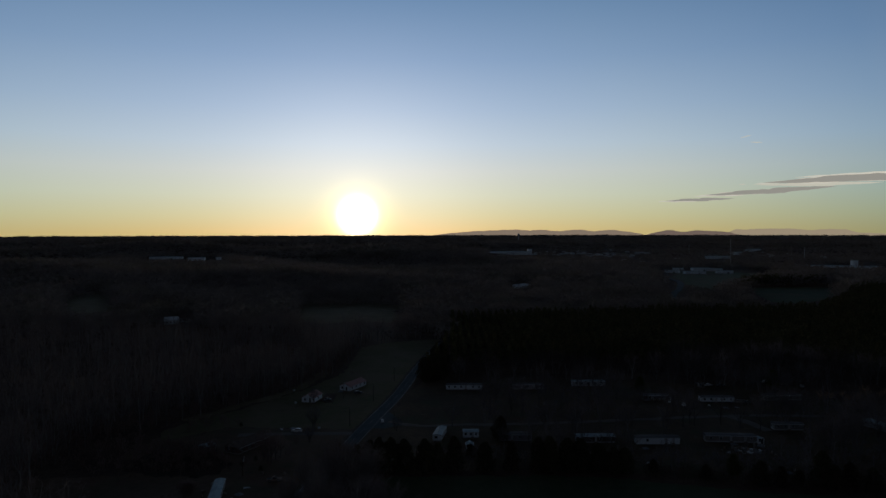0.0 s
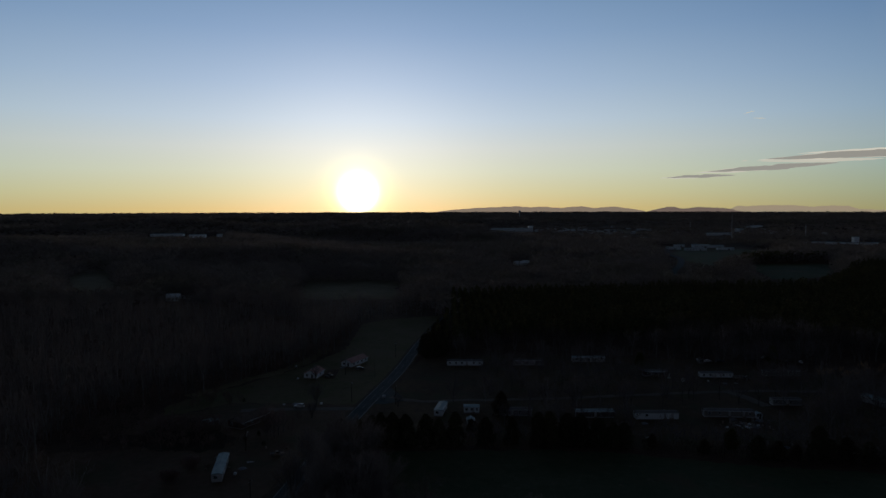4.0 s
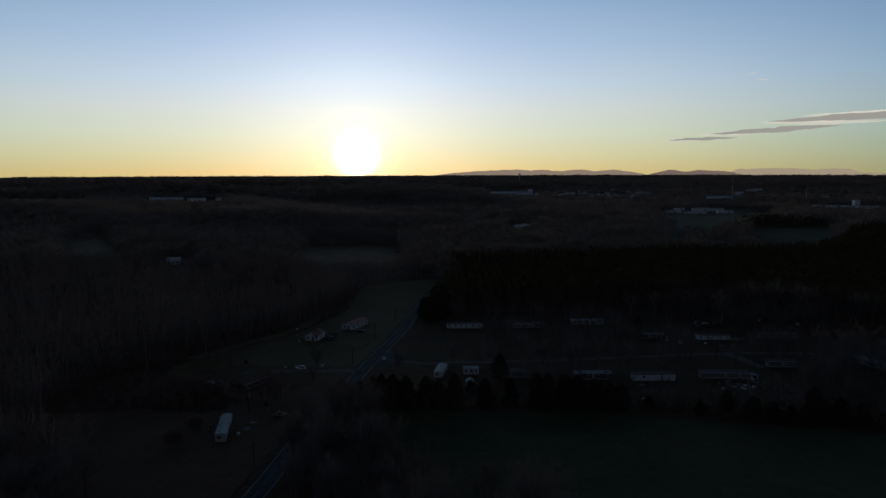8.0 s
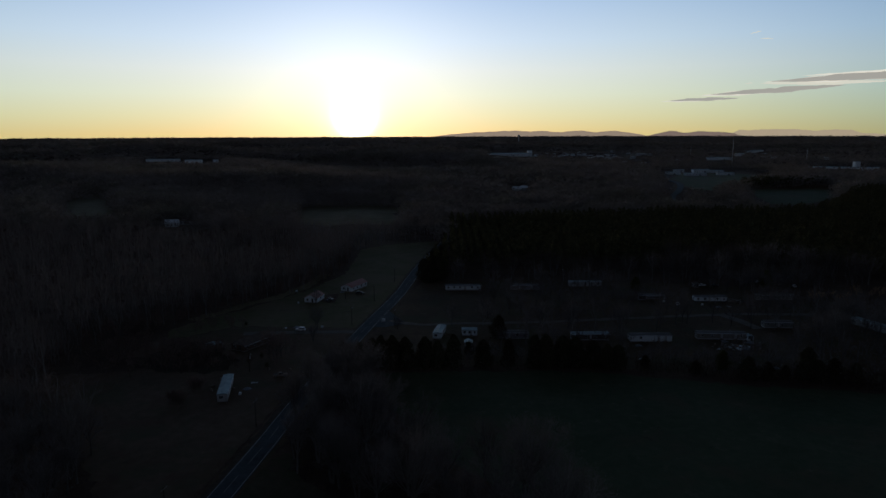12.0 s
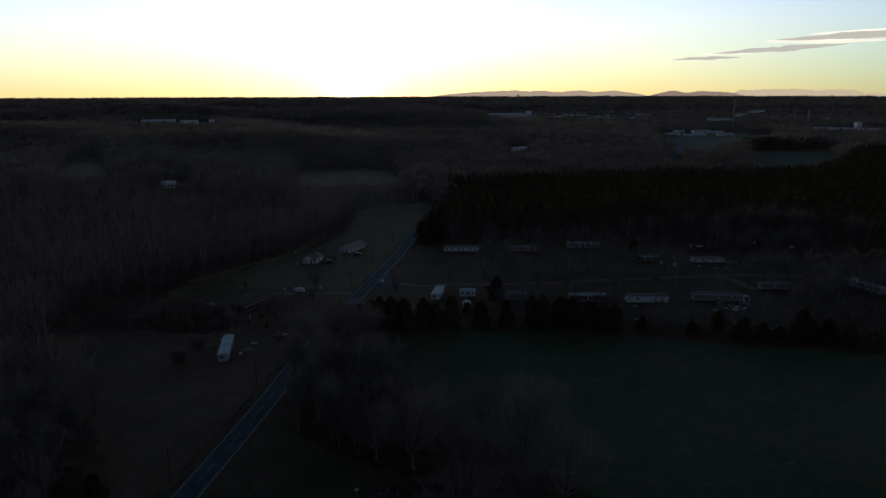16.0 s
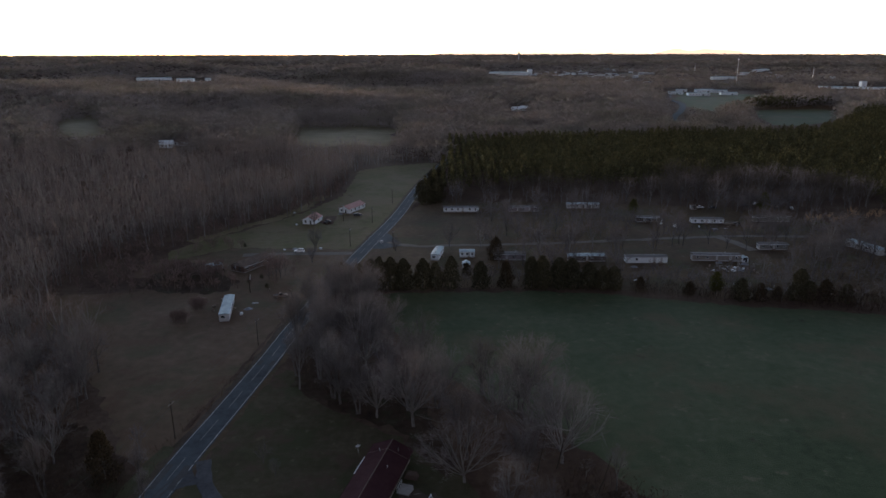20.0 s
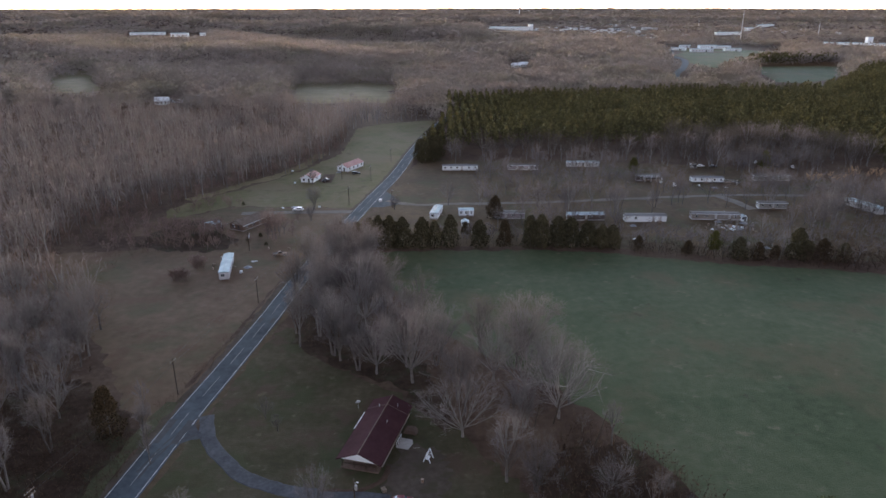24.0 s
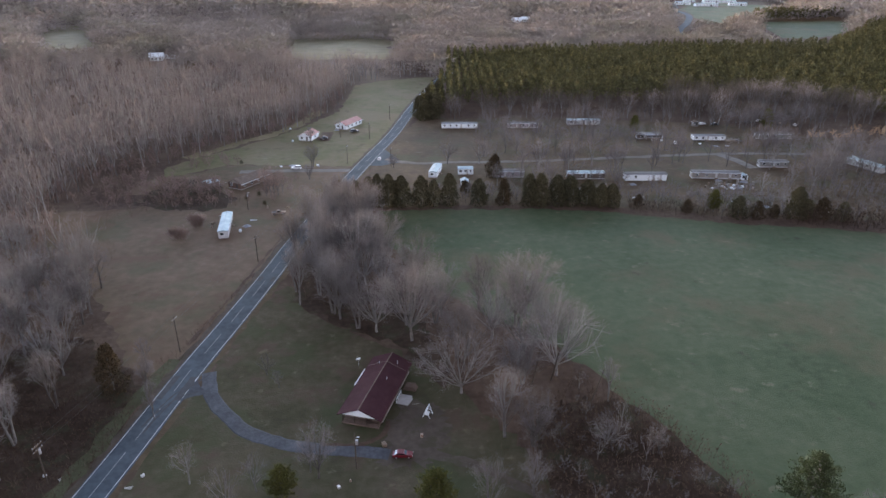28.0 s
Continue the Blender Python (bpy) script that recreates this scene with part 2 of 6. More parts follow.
M_SHRUB = mat("dry_brush", [(0.05, 0.031, 0.021), (0.09, 0.058, 0.04), (0.16, 0.115, 0.082)], 1.5, 0.9, island=0.3, big=9, thin=0.3, spec=0.08)
M_THICKET = mat("thicket_twigs", [(0.125, 0.083, 0.073), (0.18, 0.124, 0.11), (0.25, 0.182, 0.163)], 2.5, 0.9, island=0.2, big=10, thin=0.35, spec=0.08)
M_ROOF_RED = mat("maroon_shingles", [(0.036, 0.014, 0.017), (0.05, 0.02, 0.024), (0.066, 0.028, 0.031)], 1.2, 0.92, bump=0.4, grain=0.25, big=5, spec=0.08)
M_ROOF_RUST = mat("red_metal_roof", [(0.28, 0.12, 0.10), (0.36, 0.17, 0.15), (0.42, 0.22, 0.19)], 2.0, 0.6, big=6)
M_ROOF_BROWN = mat("brown_shingles", [(0.075, 0.055, 0.045), (0.11, 0.08, 0.066), (0.15, 0.115, 0.095)], 1.2, 0.85, bump=0.4, grain=0.25)
M_ROOF_PALE = mat("pale_metal_roof", [(0.17, 0.255, 0.29), (0.255, 0.36, 0.40), (0.33, 0.44, 0.48)], 2.5, 0.66, metal=0.0, big=5, spec=0.3)
M_ROOF_DARK = mat("dark_roof", [(0.06, 0.055, 0.06), (0.09, 0.085, 0.09), (0.13, 0.12, 0.12)], 2.0, 0.7, big=6)
M_WHITE = mat("white_siding", [(0.62, 0.69, 0.73), (0.72, 0.79, 0.83), (0.78, 0.84, 0.87)], 1.8, 0.6, big=6)
M_OFFWHITE = mat("weathered_siding", [(0.33, 0.345, 0.36), (0.44, 0.455, 0.47), (0.52, 0.53, 0.54)], 2.0, 0.65, big=5)
M_TAN = mat("tan_siding", [(0.17, 0.157, 0.145), (0.235, 0.218, 0.203), (0.3, 0.28, 0.262)], 2.0, 0.7, big=5)
M_GREY = mat("grey_siding", [(0.15, 0.155, 0.15), (0.21, 0.215, 0.21), (0.27, 0.275, 0.27)], 2.0, 0.75, big=5)
M_UMBER = mat("dark_brown_siding", [(0.07, 0.052, 0.045), (0.105, 0.08, 0.07), (0.15, 0.118, 0.105)], 2.0, 0.75, big=5)
M_MAUVE = mat("faded_mauve_siding", [(0.22, 0.19, 0.21), (0.29, 0.26, 0.29), (0.36, 0.33, 0.36)], 2.0, 0.7, big=5)
M_BRICK = mat("brown_brick", [(0.085, 0.056, 0.045), (0.125, 0.085, 0.07), (0.17, 0.122, 0.102)], 0.6, 0.9, bump=0.4, grain=0.08, big=4)
M_WOOD = mat("weathered_wood", [(0.10, 0.075, 0.055), (0.17, 0.13, 0.10), (0.24, 0.19, 0.15)], 0.5, 0.85, bump=0.3, grain=0.05)
M_POLE = mat("creosoted_pole", [(0.05, 0.038, 0.03), (0.085, 0.065, 0.05)], 0.6, 0.85, bump=0.3, grain=0.05)
M_CONCRETE = mat("concrete", [(0.26, 0.25, 0.24), (0.36, 0.35, 0.34)], 1.2, 0.9, bump=0.2, grain=0.1)
M_STEEL = mat("galvanised_steel", [(0.35, 0.36, 0.38), (0.5, 0.51, 0.53)], 0.8, 0.45, metal=0.7)
M_DARK = mat("dark_trim", [(0.03, 0.03, 0.033), (0.05, 0.05, 0.052)], 1.0, 0.6)
M_RUBBER = mat("tyre_rubber", [(0.02, 0.02, 0.02), (0.035, 0.035, 0.035)], 0.3, 0.8)
M_RED = mat("red_car_paint", [(0.11, 0.008, 0.014), (0.15, 0.011, 0.02)], 1.5, 0.45, spec=0.4)
M_CARWHITE = mat("white_car_paint", [(0.70, 0.71, 0.72), (0.78, 0.78, 0.78)], 1.5, 0.3)
M_CARDARK = mat("dark_car_paint", [(0.03, 0.032, 0.04), (0.05, 0.05, 0.06)], 1.5, 0.3)
M_RUSTY = mat("rusty_paint", [(0.16, 0.08, 0.05), (0.30, 0.22, 0.18), (0.40, 0.38, 0.36)], 0.5, 0.7)
M_BLUE = mat("faded_tarp", [(0.12, 0.14, 0.17), (0.2, 0.22, 0.25)], 0.8, 0.5)
M_GLASS = glass("window_glass")
M_LENS = glass("lamp_lens", (0.5, 0.5, 0.48))


# ---- building helpers ----
def rise(r):
    """The land's height at r metres from the drone's foot: level near by, then a slow climb to the horizon."""
    s = np.maximum(0.0, (np.asarray(r, float) - 550) / 4300)
    return 62 * s * s / (s + 0.06)


# places round which the land keeps to its even climb: bearing fields and yards
LEVEL = ((-425, 790, 115), (-100, 715, 115), (-700, 1780, 130), (-265, 645, 60), (-640, 1600, 150), (-570, 1420, 140), (-500, 1260, 120), (110, 990, 120), (100, 890, 80))


def ease(v, a, b):
    k = np.clip((v - a) / (b - a), 0, 1)
    return k * k * (3 - 2 * k)


def heights(x, y):
    """The land's height: the climb to the horizon, and the folds of the wooded country towards the sun."""
    x, y = np.asarray(x, float), np.asarray(y, float)
    r, bearing = np.hypot(x, y), np.degrees(np.arctan2(x, y))
    w = ease(r, 640, 1050) * (1 - 0.85 * ease(bearing, -3, 9)) * (1 - ease(r, 2600, 3900)) * ease(y, 0, 300)
    for cx, cy, wide in LEVEL:
        w = w * (1 - np.exp(-((x - cx) ** 2 + (y - cy) ** 2) / (2 * wide * wide)))
    fold = 10 * np.sin(r / 145 + 0.8 * np.sin(x / 230 + 1.3) + x / 520) + 6 * np.sin(x / 140 + y / 330 + 2.0) + 3 * np.sin(r / 64 + x / 88)
    return rise(r) + w * fold * (0.75 + r / 3500)


def land(x, y):
    return float(heights(x, y))


def thing(name, label, category, m, group=""):
    ob = new(name)
    ob.empty_display_size = 0.3
    ob.matrix_world = m
    return tagged(ob, label, category, group)


def part(name, bm, material, parent=None, label="", smooth=False):
    me = bpy.data.meshes.new(name)
    bmesh.ops.recalc_face_normals(bm, faces=bm.faces)
    bm.to_mesh(me)
    bm.free()
    me.materials.append(material)
    if smooth:
        me.shade_smooth()
    ob = new(name, me)
    if parent:
        ob.parent = parent
    return tagged(ob, label)


def box(sx, sy, sz, x=0, y=0, z=0, bevel=0.0, turn=0.0, bm=None):
    """A block that stands on z, its middle at x, y."""
    bm = bm or bmesh.new()
    made = bmesh.ops.create_cube(bm, size=1, matrix=pose(x, y, z + sz / 2, 0, 0, turn) @ Matrix.Diagonal((sx, sy, sz, 1)))
    if bevel:
        edges = {e for v in made["verts"] for e in v.link_edges}
        bmesh.ops.bevel(bm, geom=list(edges), offset=bevel, segments=1, affect="EDGES")
    return bm


def rod(a, b, r, r2=None, sides=8, bm=None):
    """A tapered rod from a to b."""
    bm = bm or bmesh.new()
    a, b = Vector(a), Vector(b)
    m = Matrix.Translation((a + b) / 2) @ (b - a).to_track_quat("Z", "Y").to_matrix().to_4x4()
    bmesh.ops.create_cone(bm, cap_ends=True, segments=sides, radius1=r, radius2=r if r2 is None else r2, depth=(b - a).length, matrix=m)
    return bm


def prism(outline, depth, m=None, bm=None, bevel=0.0):
    """An outline in x, z drawn out along y, from -depth/2 to depth/2."""
    bm = bm or bmesh.new()
    a = [bm.verts.new((x, -depth / 2, z)) for x, z in outline]
    b = [bm.verts.new((x, depth / 2, z)) for x, z in outline]
    fs = [bm.faces.new(a), bm.faces.new(b[::-1])]
    for i in range(len(a)):
        j = (i + 1) % len(a)
        fs.append(bm.faces.new((a[j], a[i], b[i], b[j])))
    if bevel:
        bmesh.ops.bevel(bm, geom=[e for e in bm.edges if e.verts[0] in a and e.verts[1] in a or e.verts[0] in b and e.verts[1] in b], offset=bevel, segments=2, affect="EDGES")
    if m is not None:
        bmesh.ops.transform(bm, matrix=m, verts=bm.verts)
    return bm


def tri_mesh(name, v, f, materials, index=None):
    me = bpy.data.meshes.new(name)
    me.vertices.add(len(v))
    me.vertices.foreach_set("co", np.ascontiguousarray(v, np.float32).ravel())
    me.loops.add(3 * len(f))
    me.loops.foreach_set("vertex_index", np.ascontiguousarray(f, np.int32).ravel())
    me.polygons.add(len(f))
    me.polygons.foreach_set("loop_start", np.arange(0, 3 * len(f), 3, dtype=np.int32))
    for m in materials:
        me.materials.append(m)
    if index is not None:
        me.polygons.foreach_set("material_index", np.ascontiguousarray(index, np.int32))
    me.update(calc_edges=True)
    return me


def inside(poly, x, y):
    """Which of the points x, y lie in the outline."""
    x, y = np.asarray(x, float), np.asarray(y, float)
    hit = np.zeros(x.shape, bool)
    for (x1, y1), (x2, y2) in zip(poly, poly[1:] + poly[:1]):
        hit ^= ((y1 > y) != (y2 > y)) & (x < (x2 - x1) * (y - y1) / (y2 - y1 + 1e-9) + x1)
    return hit


# ---- the ground ----
def ground_sheet():
    az = np.radians(np.concatenate([np.arange(-42, 42, 1.2), np.arange(42, 318, 6.0)]))
    r = np.concatenate([[0.0], np.geomspace(25, 560, 40), np.arange(580, 3000, 24), np.geomspace(3040, 4850, 24)])
    rr, aa = np.meshgrid(r[1:], az, indexing="ij")
    v = np.stack([rr * np.sin(aa), rr * np.cos(aa), heights(rr * np.sin(aa), rr * np.cos(aa))], -1).reshape(-1, 3)
    v = np.vstack([[0, 0, 0], v])
    n, f = len(az), []
    for j in range(n):
        f.append((0, 1 + (j + 1) % n, 1 + j))
    for i in range(len(r) - 2):
        for j in range(n):
            a, b, c, d = 1 + i * n + j, 1 + i * n + (j + 1) % n, 1 + (i + 1) * n + (j + 1) % n, 1 + (i + 1) * n + j
            f += [(a, b, c), (a, c, d)]
    me = tri_mesh("ground", v, np.array(f), [M_LITTER])
    me.shade_smooth()
    return tagged(new("ground", me), "brown leaf-littered winter ground of rolling farmland", "ground", kind="structure")


ground = ground_sheet()


def ragged(outline, step, wander, rnd):
    """The outline with its sides broken into short, wandering pieces."""
    out = []
    for (x1, y1), (x2, y2) in zip(outline, outline[1:] + outline[:1]):
        n = max(1, int(math.hypot(x2 - x1, y2 - y1) / step))
        for i in range(n):
            k = i / n
            w = wander if i else 0.0
            out.append((x1 + (x2 - x1) * k + rnd.uniform(-w, w), y1 + (y2 - y1) * k + rnd.uniform(-w, w)))
    return out


def field(name, outline, z, material, label, category="field", step=2.6, wander=1.5, seed=1):
    rnd = random.Random(seed)
    edge = ragged(outline, step, wander, rnd)
    bm = bmesh.new()
    vs = [bm.verts.new((x, y, land(x, y) + z)) for x, y in edge]
    es = [bm.edges.new((vs[i], vs[(i + 1) % len(vs)])) for i in range(len(vs))]
    bmesh.ops.triangle_fill(bm, edges=es, use_beauty=True)
    for f in bm.faces:
        if f.normal.z < 0:
            f.normal_flip()
    return tagged(part(name, bm, material), label, category, kind="structure")


def smooth_line(points, step=3.0):
    """A curve through the points, as places a step apart."""
    pts = [Vector(p) for p in points]
    pts = [pts[0] * 2 - pts[1]] + pts + [pts[-1] * 2 - pts[-2]]
    out = []
    for a, b, c, d in zip(pts, pts[1:], pts[2:], pts[3:]):
        n = max(1, int((c - b).length / step))
        for i in range(n):
            k = i / n
            out.append(0.5 * ((2 * b) + (c - a) * k + (2 * a - 5 * b + 4 * c - d) * k * k + (3 * b - a - 3 * c + d) * k ** 3))
    return out + [pts[-2]]


def strip(name, line, width, z, material, label="", parent=None, shift=0.0, thick=0.0, wander=0.0, seed=3, category="road", kind="structure"):
    """A band along a line on the land; thick gives it sides that reach down into the ground."""
    rnd = random.Random(seed)
    bm = bmesh.new()
    rows = []
    for i, p in enumerate(line):
        way = (line[min(i + 1, len(line) - 1)] - line[max(i - 1, 0)]).normalized()
        side = Vector((way.y, -way.x))
        a = p + side * (shift - width / 2 + rnd.uniform(-wander, wander))
        b = p + side * (shift + width / 2 + rnd.uniform(-wander, wander))
        h = land(p.x, p.y) + z
        row = [bm.verts.new((a.x, a.y, h)), bm.verts.new((p.x + side.x * shift, p.y + side.y * shift, h + (0.05 if thick else 0))), bm.verts.new((b.x, b.y, h))]
        if thick:
            row = [bm.verts.new((a.x - side.x * 0.3, a.y - side.y * 0.3, h - thick))] + row + [bm.verts.new((b.x + side.x * 0.3, b.y + side.y * 0.3, h - thick))]
        rows.append(row)
    for q, w in zip(rows, rows[1:]):
        for i in range(len(q) - 1):
            bm.faces.new((q[i], q[i + 1], w[i + 1], w[i]))
    ob = part(name, bm, material, parent, label)
    return ob if parent else tagged(ob, label, category, kind=kind)


PASTURE = [(-24, 240), (4, 241.5), (38, 241.5), (70, 237), (90, 231), (109, 226), (129, 223), (160, 217), (260, 190), (260, 60), (120, 40), (62, 60), (55, 90), (49, 106), (41, 119), (35, 134), (22, 150), (-4, 176), (-20, 210)]
MEADOW = [(-124, 283), (-128, 298), (-119, 314), (-108, 327), (-94, 350), (-80, 377), (-71, 401), (-65, 422), (-65, 453), (-66, 512), (-47, 534), (-17, 548), (-5, 550), (-6, 500), (-15, 450), (-23, 385), (-31, 345), (-41, 299.5), (-62, 300), (-100, 302), (-112, 290)]
BROWNFIELD = [(-61, 122), (-68, 129), (-78, 137), (-86, 150), (-98, 166), (-116, 187), (-142, 209), (-150, 238), (-124, 241), (-112, 246), (-100, 258), (-62, 263), (-47, 263), (-56, 200), (-60, 160)]
YARD = [(-55, 128), (-53, 160), (-46, 176), (-34, 158), (-18, 145), (-2, 132), (12, 114), (20, 96), (16, 76), (-40, 70), (-64, 80), (-60, 100)]
PARK = [(-24, 244), (-36, 262), (-30, 300), (-24, 345), (-14, 400), (60, 400), (110, 395), (170, 382), (215, 345), (215, 275), (170, 228), (110, 234), (70, 243), (30, 246)]
CORNER = [(-132, 258), (-126, 280), (-112, 288), (-100, 301), (-42, 299.3), (-45, 262.5), (-90, 257)]
SMALLFIELD = [(-424, 716), (-396, 712), (-372, 730), (-384, 770), (-412, 800), (-436, 862), (-470, 880), (-482, 850), (-470, 806), (-444, 770)]
FARFIELD = [(-150, 660), (-118, 642), (-88, 656), (-54, 648), (-40, 690), (-60, 735), (-50, 772), (-96, 790), (-140, 775), (-172, 782), (-160, 720)]
TOWNFIELD = [(445, 1345), (440, 1250), (402, 1190), (396, 1110), (382, 1055), (360, 946), (393, 957), (440, 1030), (490, 1081), (547, 1160), (617, 1225), (640, 1300), (569, 1340)]
GREENFIELD = [(436, 955), (474, 971), (514, 977), (553, 988), (566, 960), (543, 919), (500, 850), (470, 815), (418, 790), (396, 800), (406, 843), (418, 896)]

field("pasture", PASTURE, 0.035, M_PASTURE, "wide green winter pasture with worn patches", step=3, wander=1.2, seed=2)
field("meadow", MEADOW, 0.03, M_MEADOW, "pale green meadow beside the country road", seed=3)
field("brown_field", BROWNFIELD, 0.03, M_DORMANT, "dormant brown grass field below bare woods", seed=4)
field("yard", YARD, 0.025, M_LAWN, "patchy brown and green house lawn", "lawn", seed=5)
field("park_ground", PARK, 0.02, M_YARD, "worn brown grass between mobile homes", "lawn", seed=6)
field("corner_lot", CORNER, 0.025, M_DORMANT, "dry grass lot round the brick house", "lawn", seed=7)
field("clearing", SMALLFIELD, 0.25, M_STRAW, "small tan clearing among the woods", step=25, wander=4, seed=8)
field("far_meadow", FARFIELD, 0.25, M_STRAW, "long pale meadow beyond the woods", step=25, wander=4, seed=9)
field("town_pasture", TOWNFIELD, 0.25, M_PASTURE, "green pasture below the far factory yards", step=25, wander=4, seed=10)
field("house_clearing", [(-292, 668), (-236, 668), (-205, 560), (-226, 540), (-262, 560)], 0.25, M_DORMANT, "rough clearing before a far white house", step=12, wander=4, seed=14)
field("cottage_clearing", [(88, 905), (84, 960), (90, 1018), (134, 1018), (138, 960), (128, 905)], 0.22, M_DORMANT, "rough clearing round a far white cottage", step=12, wander=4, seed=15)
field("green_field", GREENFIELD, 0.25, M_PASTURE, "bright green field behind the pine plantation", step=25, wander=4, seed=11)

MAIN = smooth_line([(-68, 60), (-63, 100), (-59.5, 132), (-56.8, 152), (-53, 182), (-49.5, 215), (-40.5, 278), (-34.5, 315), (-26, 365), (-18.5, 430), (-8, 500), (6, 570), (30, 650)])
SIDE = smooth_line([(-42, 293), (-57, 292.5), (-73, 292), (-92, 290)])
LANE = smooth_line([(-27, 311), (-18, 306), (-8, 304), (5, 306), (32, 307), (60, 310), (89, 314), (118, 318), (147, 321), (185, 320)])
SPUR = smooth_line([(138, 321), (143, 308), (146, 296)])
DRIVE = smooth_line([(-55, 131), (-52.5, 124), (-49, 118.5), (-45.5, 114.7), (-40.1, 109.7), (-30.5, 105.6), (-22, 104.4), (-16.5, 103.9), (-10.2, 102.9)], 1.5)
BEND = smooth_line([(280, 800), (305, 885), (335, 947), (366, 1026), (379, 1071), (388, 1120), (389, 1148), (396, 1192), (412, 1231), (440, 1330)], 12)
TOWNROAD = smooth_line([(512, 1657), (497, 1891), (540, 2150), (600, 2500)], 40)

road = strip("road", MAIN, 6.6, 0.12, M_ASPHALT, "grey two-lane country road with white edge lines", thick=0.3, wander=0.06)
for s in (-1, 1):
    strip("edge_line", MAIN, 0.16, 0.135, M_PAINT, "worn white edge line", road, shift=s * 2.95)
for i in range(0, len(MAIN) - 5, 5):
    strip("centre_dash", MAIN[i:i + (5 if i < 15 else 4)], 0.13, 0.185, M_DASH, "", road)
for i, j, w, k in ((14, 18, 2.6, -1.5), (19, 23, 5.6, 0.0), (30, 34, 2.4, 1.4), (38, 40, 5.4, 0.0), (46, 51, 2.6, -1.4)):
    strip("tar_patch", MAIN[i:j], w, 0.128 if k else 0.15, M_PATCH, "darker patch of road", road, shift=k, wander=0.5, seed=i)
for k, marks in enumerate((((-54.5, 130), (-57, 125.5), (-59.8, 118), (-61.6, 109)), ((-56.2, 131), (-58.4, 126), (-60.8, 119.5), (-62.6, 111)), ((-54.5, 123.5), (-57.5, 122), (-60.2, 118.5), (-62.2, 113)))):
    strip("tyre_mark", smooth_line(marks, 1.2), 0.34, 0.186, M_PATCH, "dark curved tyre mark", road, wander=0.14, seed=k)
for s in (-1, 1):
    strip("road_shoulder", MAIN, 1.7, 0.075, M_DIRT if s < 0 else M_YARD, "bare earth verge of the road", shift=s * 4.1, wander=0.5, seed=5 + s, category="verge")
strip("ditch", MAIN[26:70], 0.9, 0.085, M_LITTER, "dark weedy ditch along the road", shift=-6.0, wander=0.45, seed=9, category="ditch")
strip("grass_verge", MAIN[:25], 3.4, 0.09, M_VERGE, "green grass verge of the road", shift=-6.5, wander=0.7, seed=12, category="verge")
strip("side_road", SIDE, 4.2, 0.10, M_LANE, "narrow grey side road joining the main road", thick=0.2, wander=0.2)
strip("park_lane", LANE, 3.4, 0.09, M_LANE, "pale gravel lane between mobile homes", thick=0.1, wander=0.6)
strip("park_spur", SPUR, 5.0, 0.08, M_LANE, "pale gravel spur off the lane", thick=0.1, wander=0.5)
strip("driveway", DRIVE, 3.0, 0.09, M_GRAVEL, "grey gravel driveway curving to the house", thick=0.1, wander=0.16)
field("driveway_mouth", [(-57.2, 129.6), (-56.2, 127.2), (-55.0, 125.2), (-53.4, 123.9), (-53.2, 122.3), (-55.4, 121.8), (-57.2, 120.6), (-58.6, 118.6)], 0.105, M_APRON, "dark patched asphalt mouth of the driveway", "driveway", step=1.4, wander=0.3)
strip("far_road", BEND, 9, 1.0, M_ASPHALT, "pale road curving through the far woods", thick=0.6)
strip("town_road", TOWNROAD, 14, 1.5, M_ASPHALT, "distant road climbing into town", thick=0.8)
field("road_mouth", [(-36, 318), (-30, 332), (-24, 318), (-19, 306), (-28, 300), (-36, 300)], 0.10, M_ASPHALT, "wide asphalt mouth of the gravel lane", "road", step=4, wander=0.2)
strip("straw_track", smooth_line([(-124, 312), (-114, 328), (-104, 346), (-92, 362), (-84, 385), (-77, 420)]), 7, 0.05, M_STRAW, "tan worn strip along the meadow edge", wander=1.6, category="track")
field("briar_floor", [(20, 113), (27, 121), (36, 120), (46, 118.5), (49, 108), (52, 101), (55, 92), (57, 70), (8, 70), (10, 92), (20, 97)], 0.02, M_DARK_FLOOR, "dark ground under the briars", "ground", step=1.5, wander=2.2, seed=31)
# brown floor darkened further: the shade below these trees is in its colour
field("thicket_floor", [(-43, 167), (-45, 192), (-30, 196), (-14, 168), (-3, 150), (3, 128), (1, 124), (-4, 131), (-10, 142), (-24, 151.5)], 0.045, M_DARK_FLOOR, "dark leaf-strewn ground with the thicket's shade in its colour", "ground", step=2, wander=1.6, seed=33)
field("bank_floor", [(-71, 70), (-68, 98), (-66.5, 112), (-68, 126), (-78, 134), (-88, 144), (-104, 150), (-116, 110), (-104, 70)], 0.015, M_DARK_FLOOR, "dark ground under the roadside briars", "ground", step=2, wander=1.4, seed=32)
field("garden_plot", [(-68, 350), (-66.5, 365.5), (-60.5, 365.5), (-59.5, 346), (-63, 345)], 0.06, M_LITTER, "dark dug garden plot beside the white house", "garden", step=4, wander=0.4)
field("parking_patch", [(-12, 100), (-3, 100), (2, 108), (0, 118), (-8, 122), (-11, 112)], 0.075, M_DIRT, "worn dirt parking patch beside the house", "driveway", step=0.9, wander=1.3)

strip("mulch_bed", smooth_line([(-24, 105.6), (-20.6, 105.6), (-16.1, 105.9), (-12.9, 107.9), (-11.4, 110.6), (-11.2, 113)], 0.8), 0.8, 0.1, M_LITTER, "dark curved mulch bed before the house", thick=0.1, wander=0.2, category="flower bed")
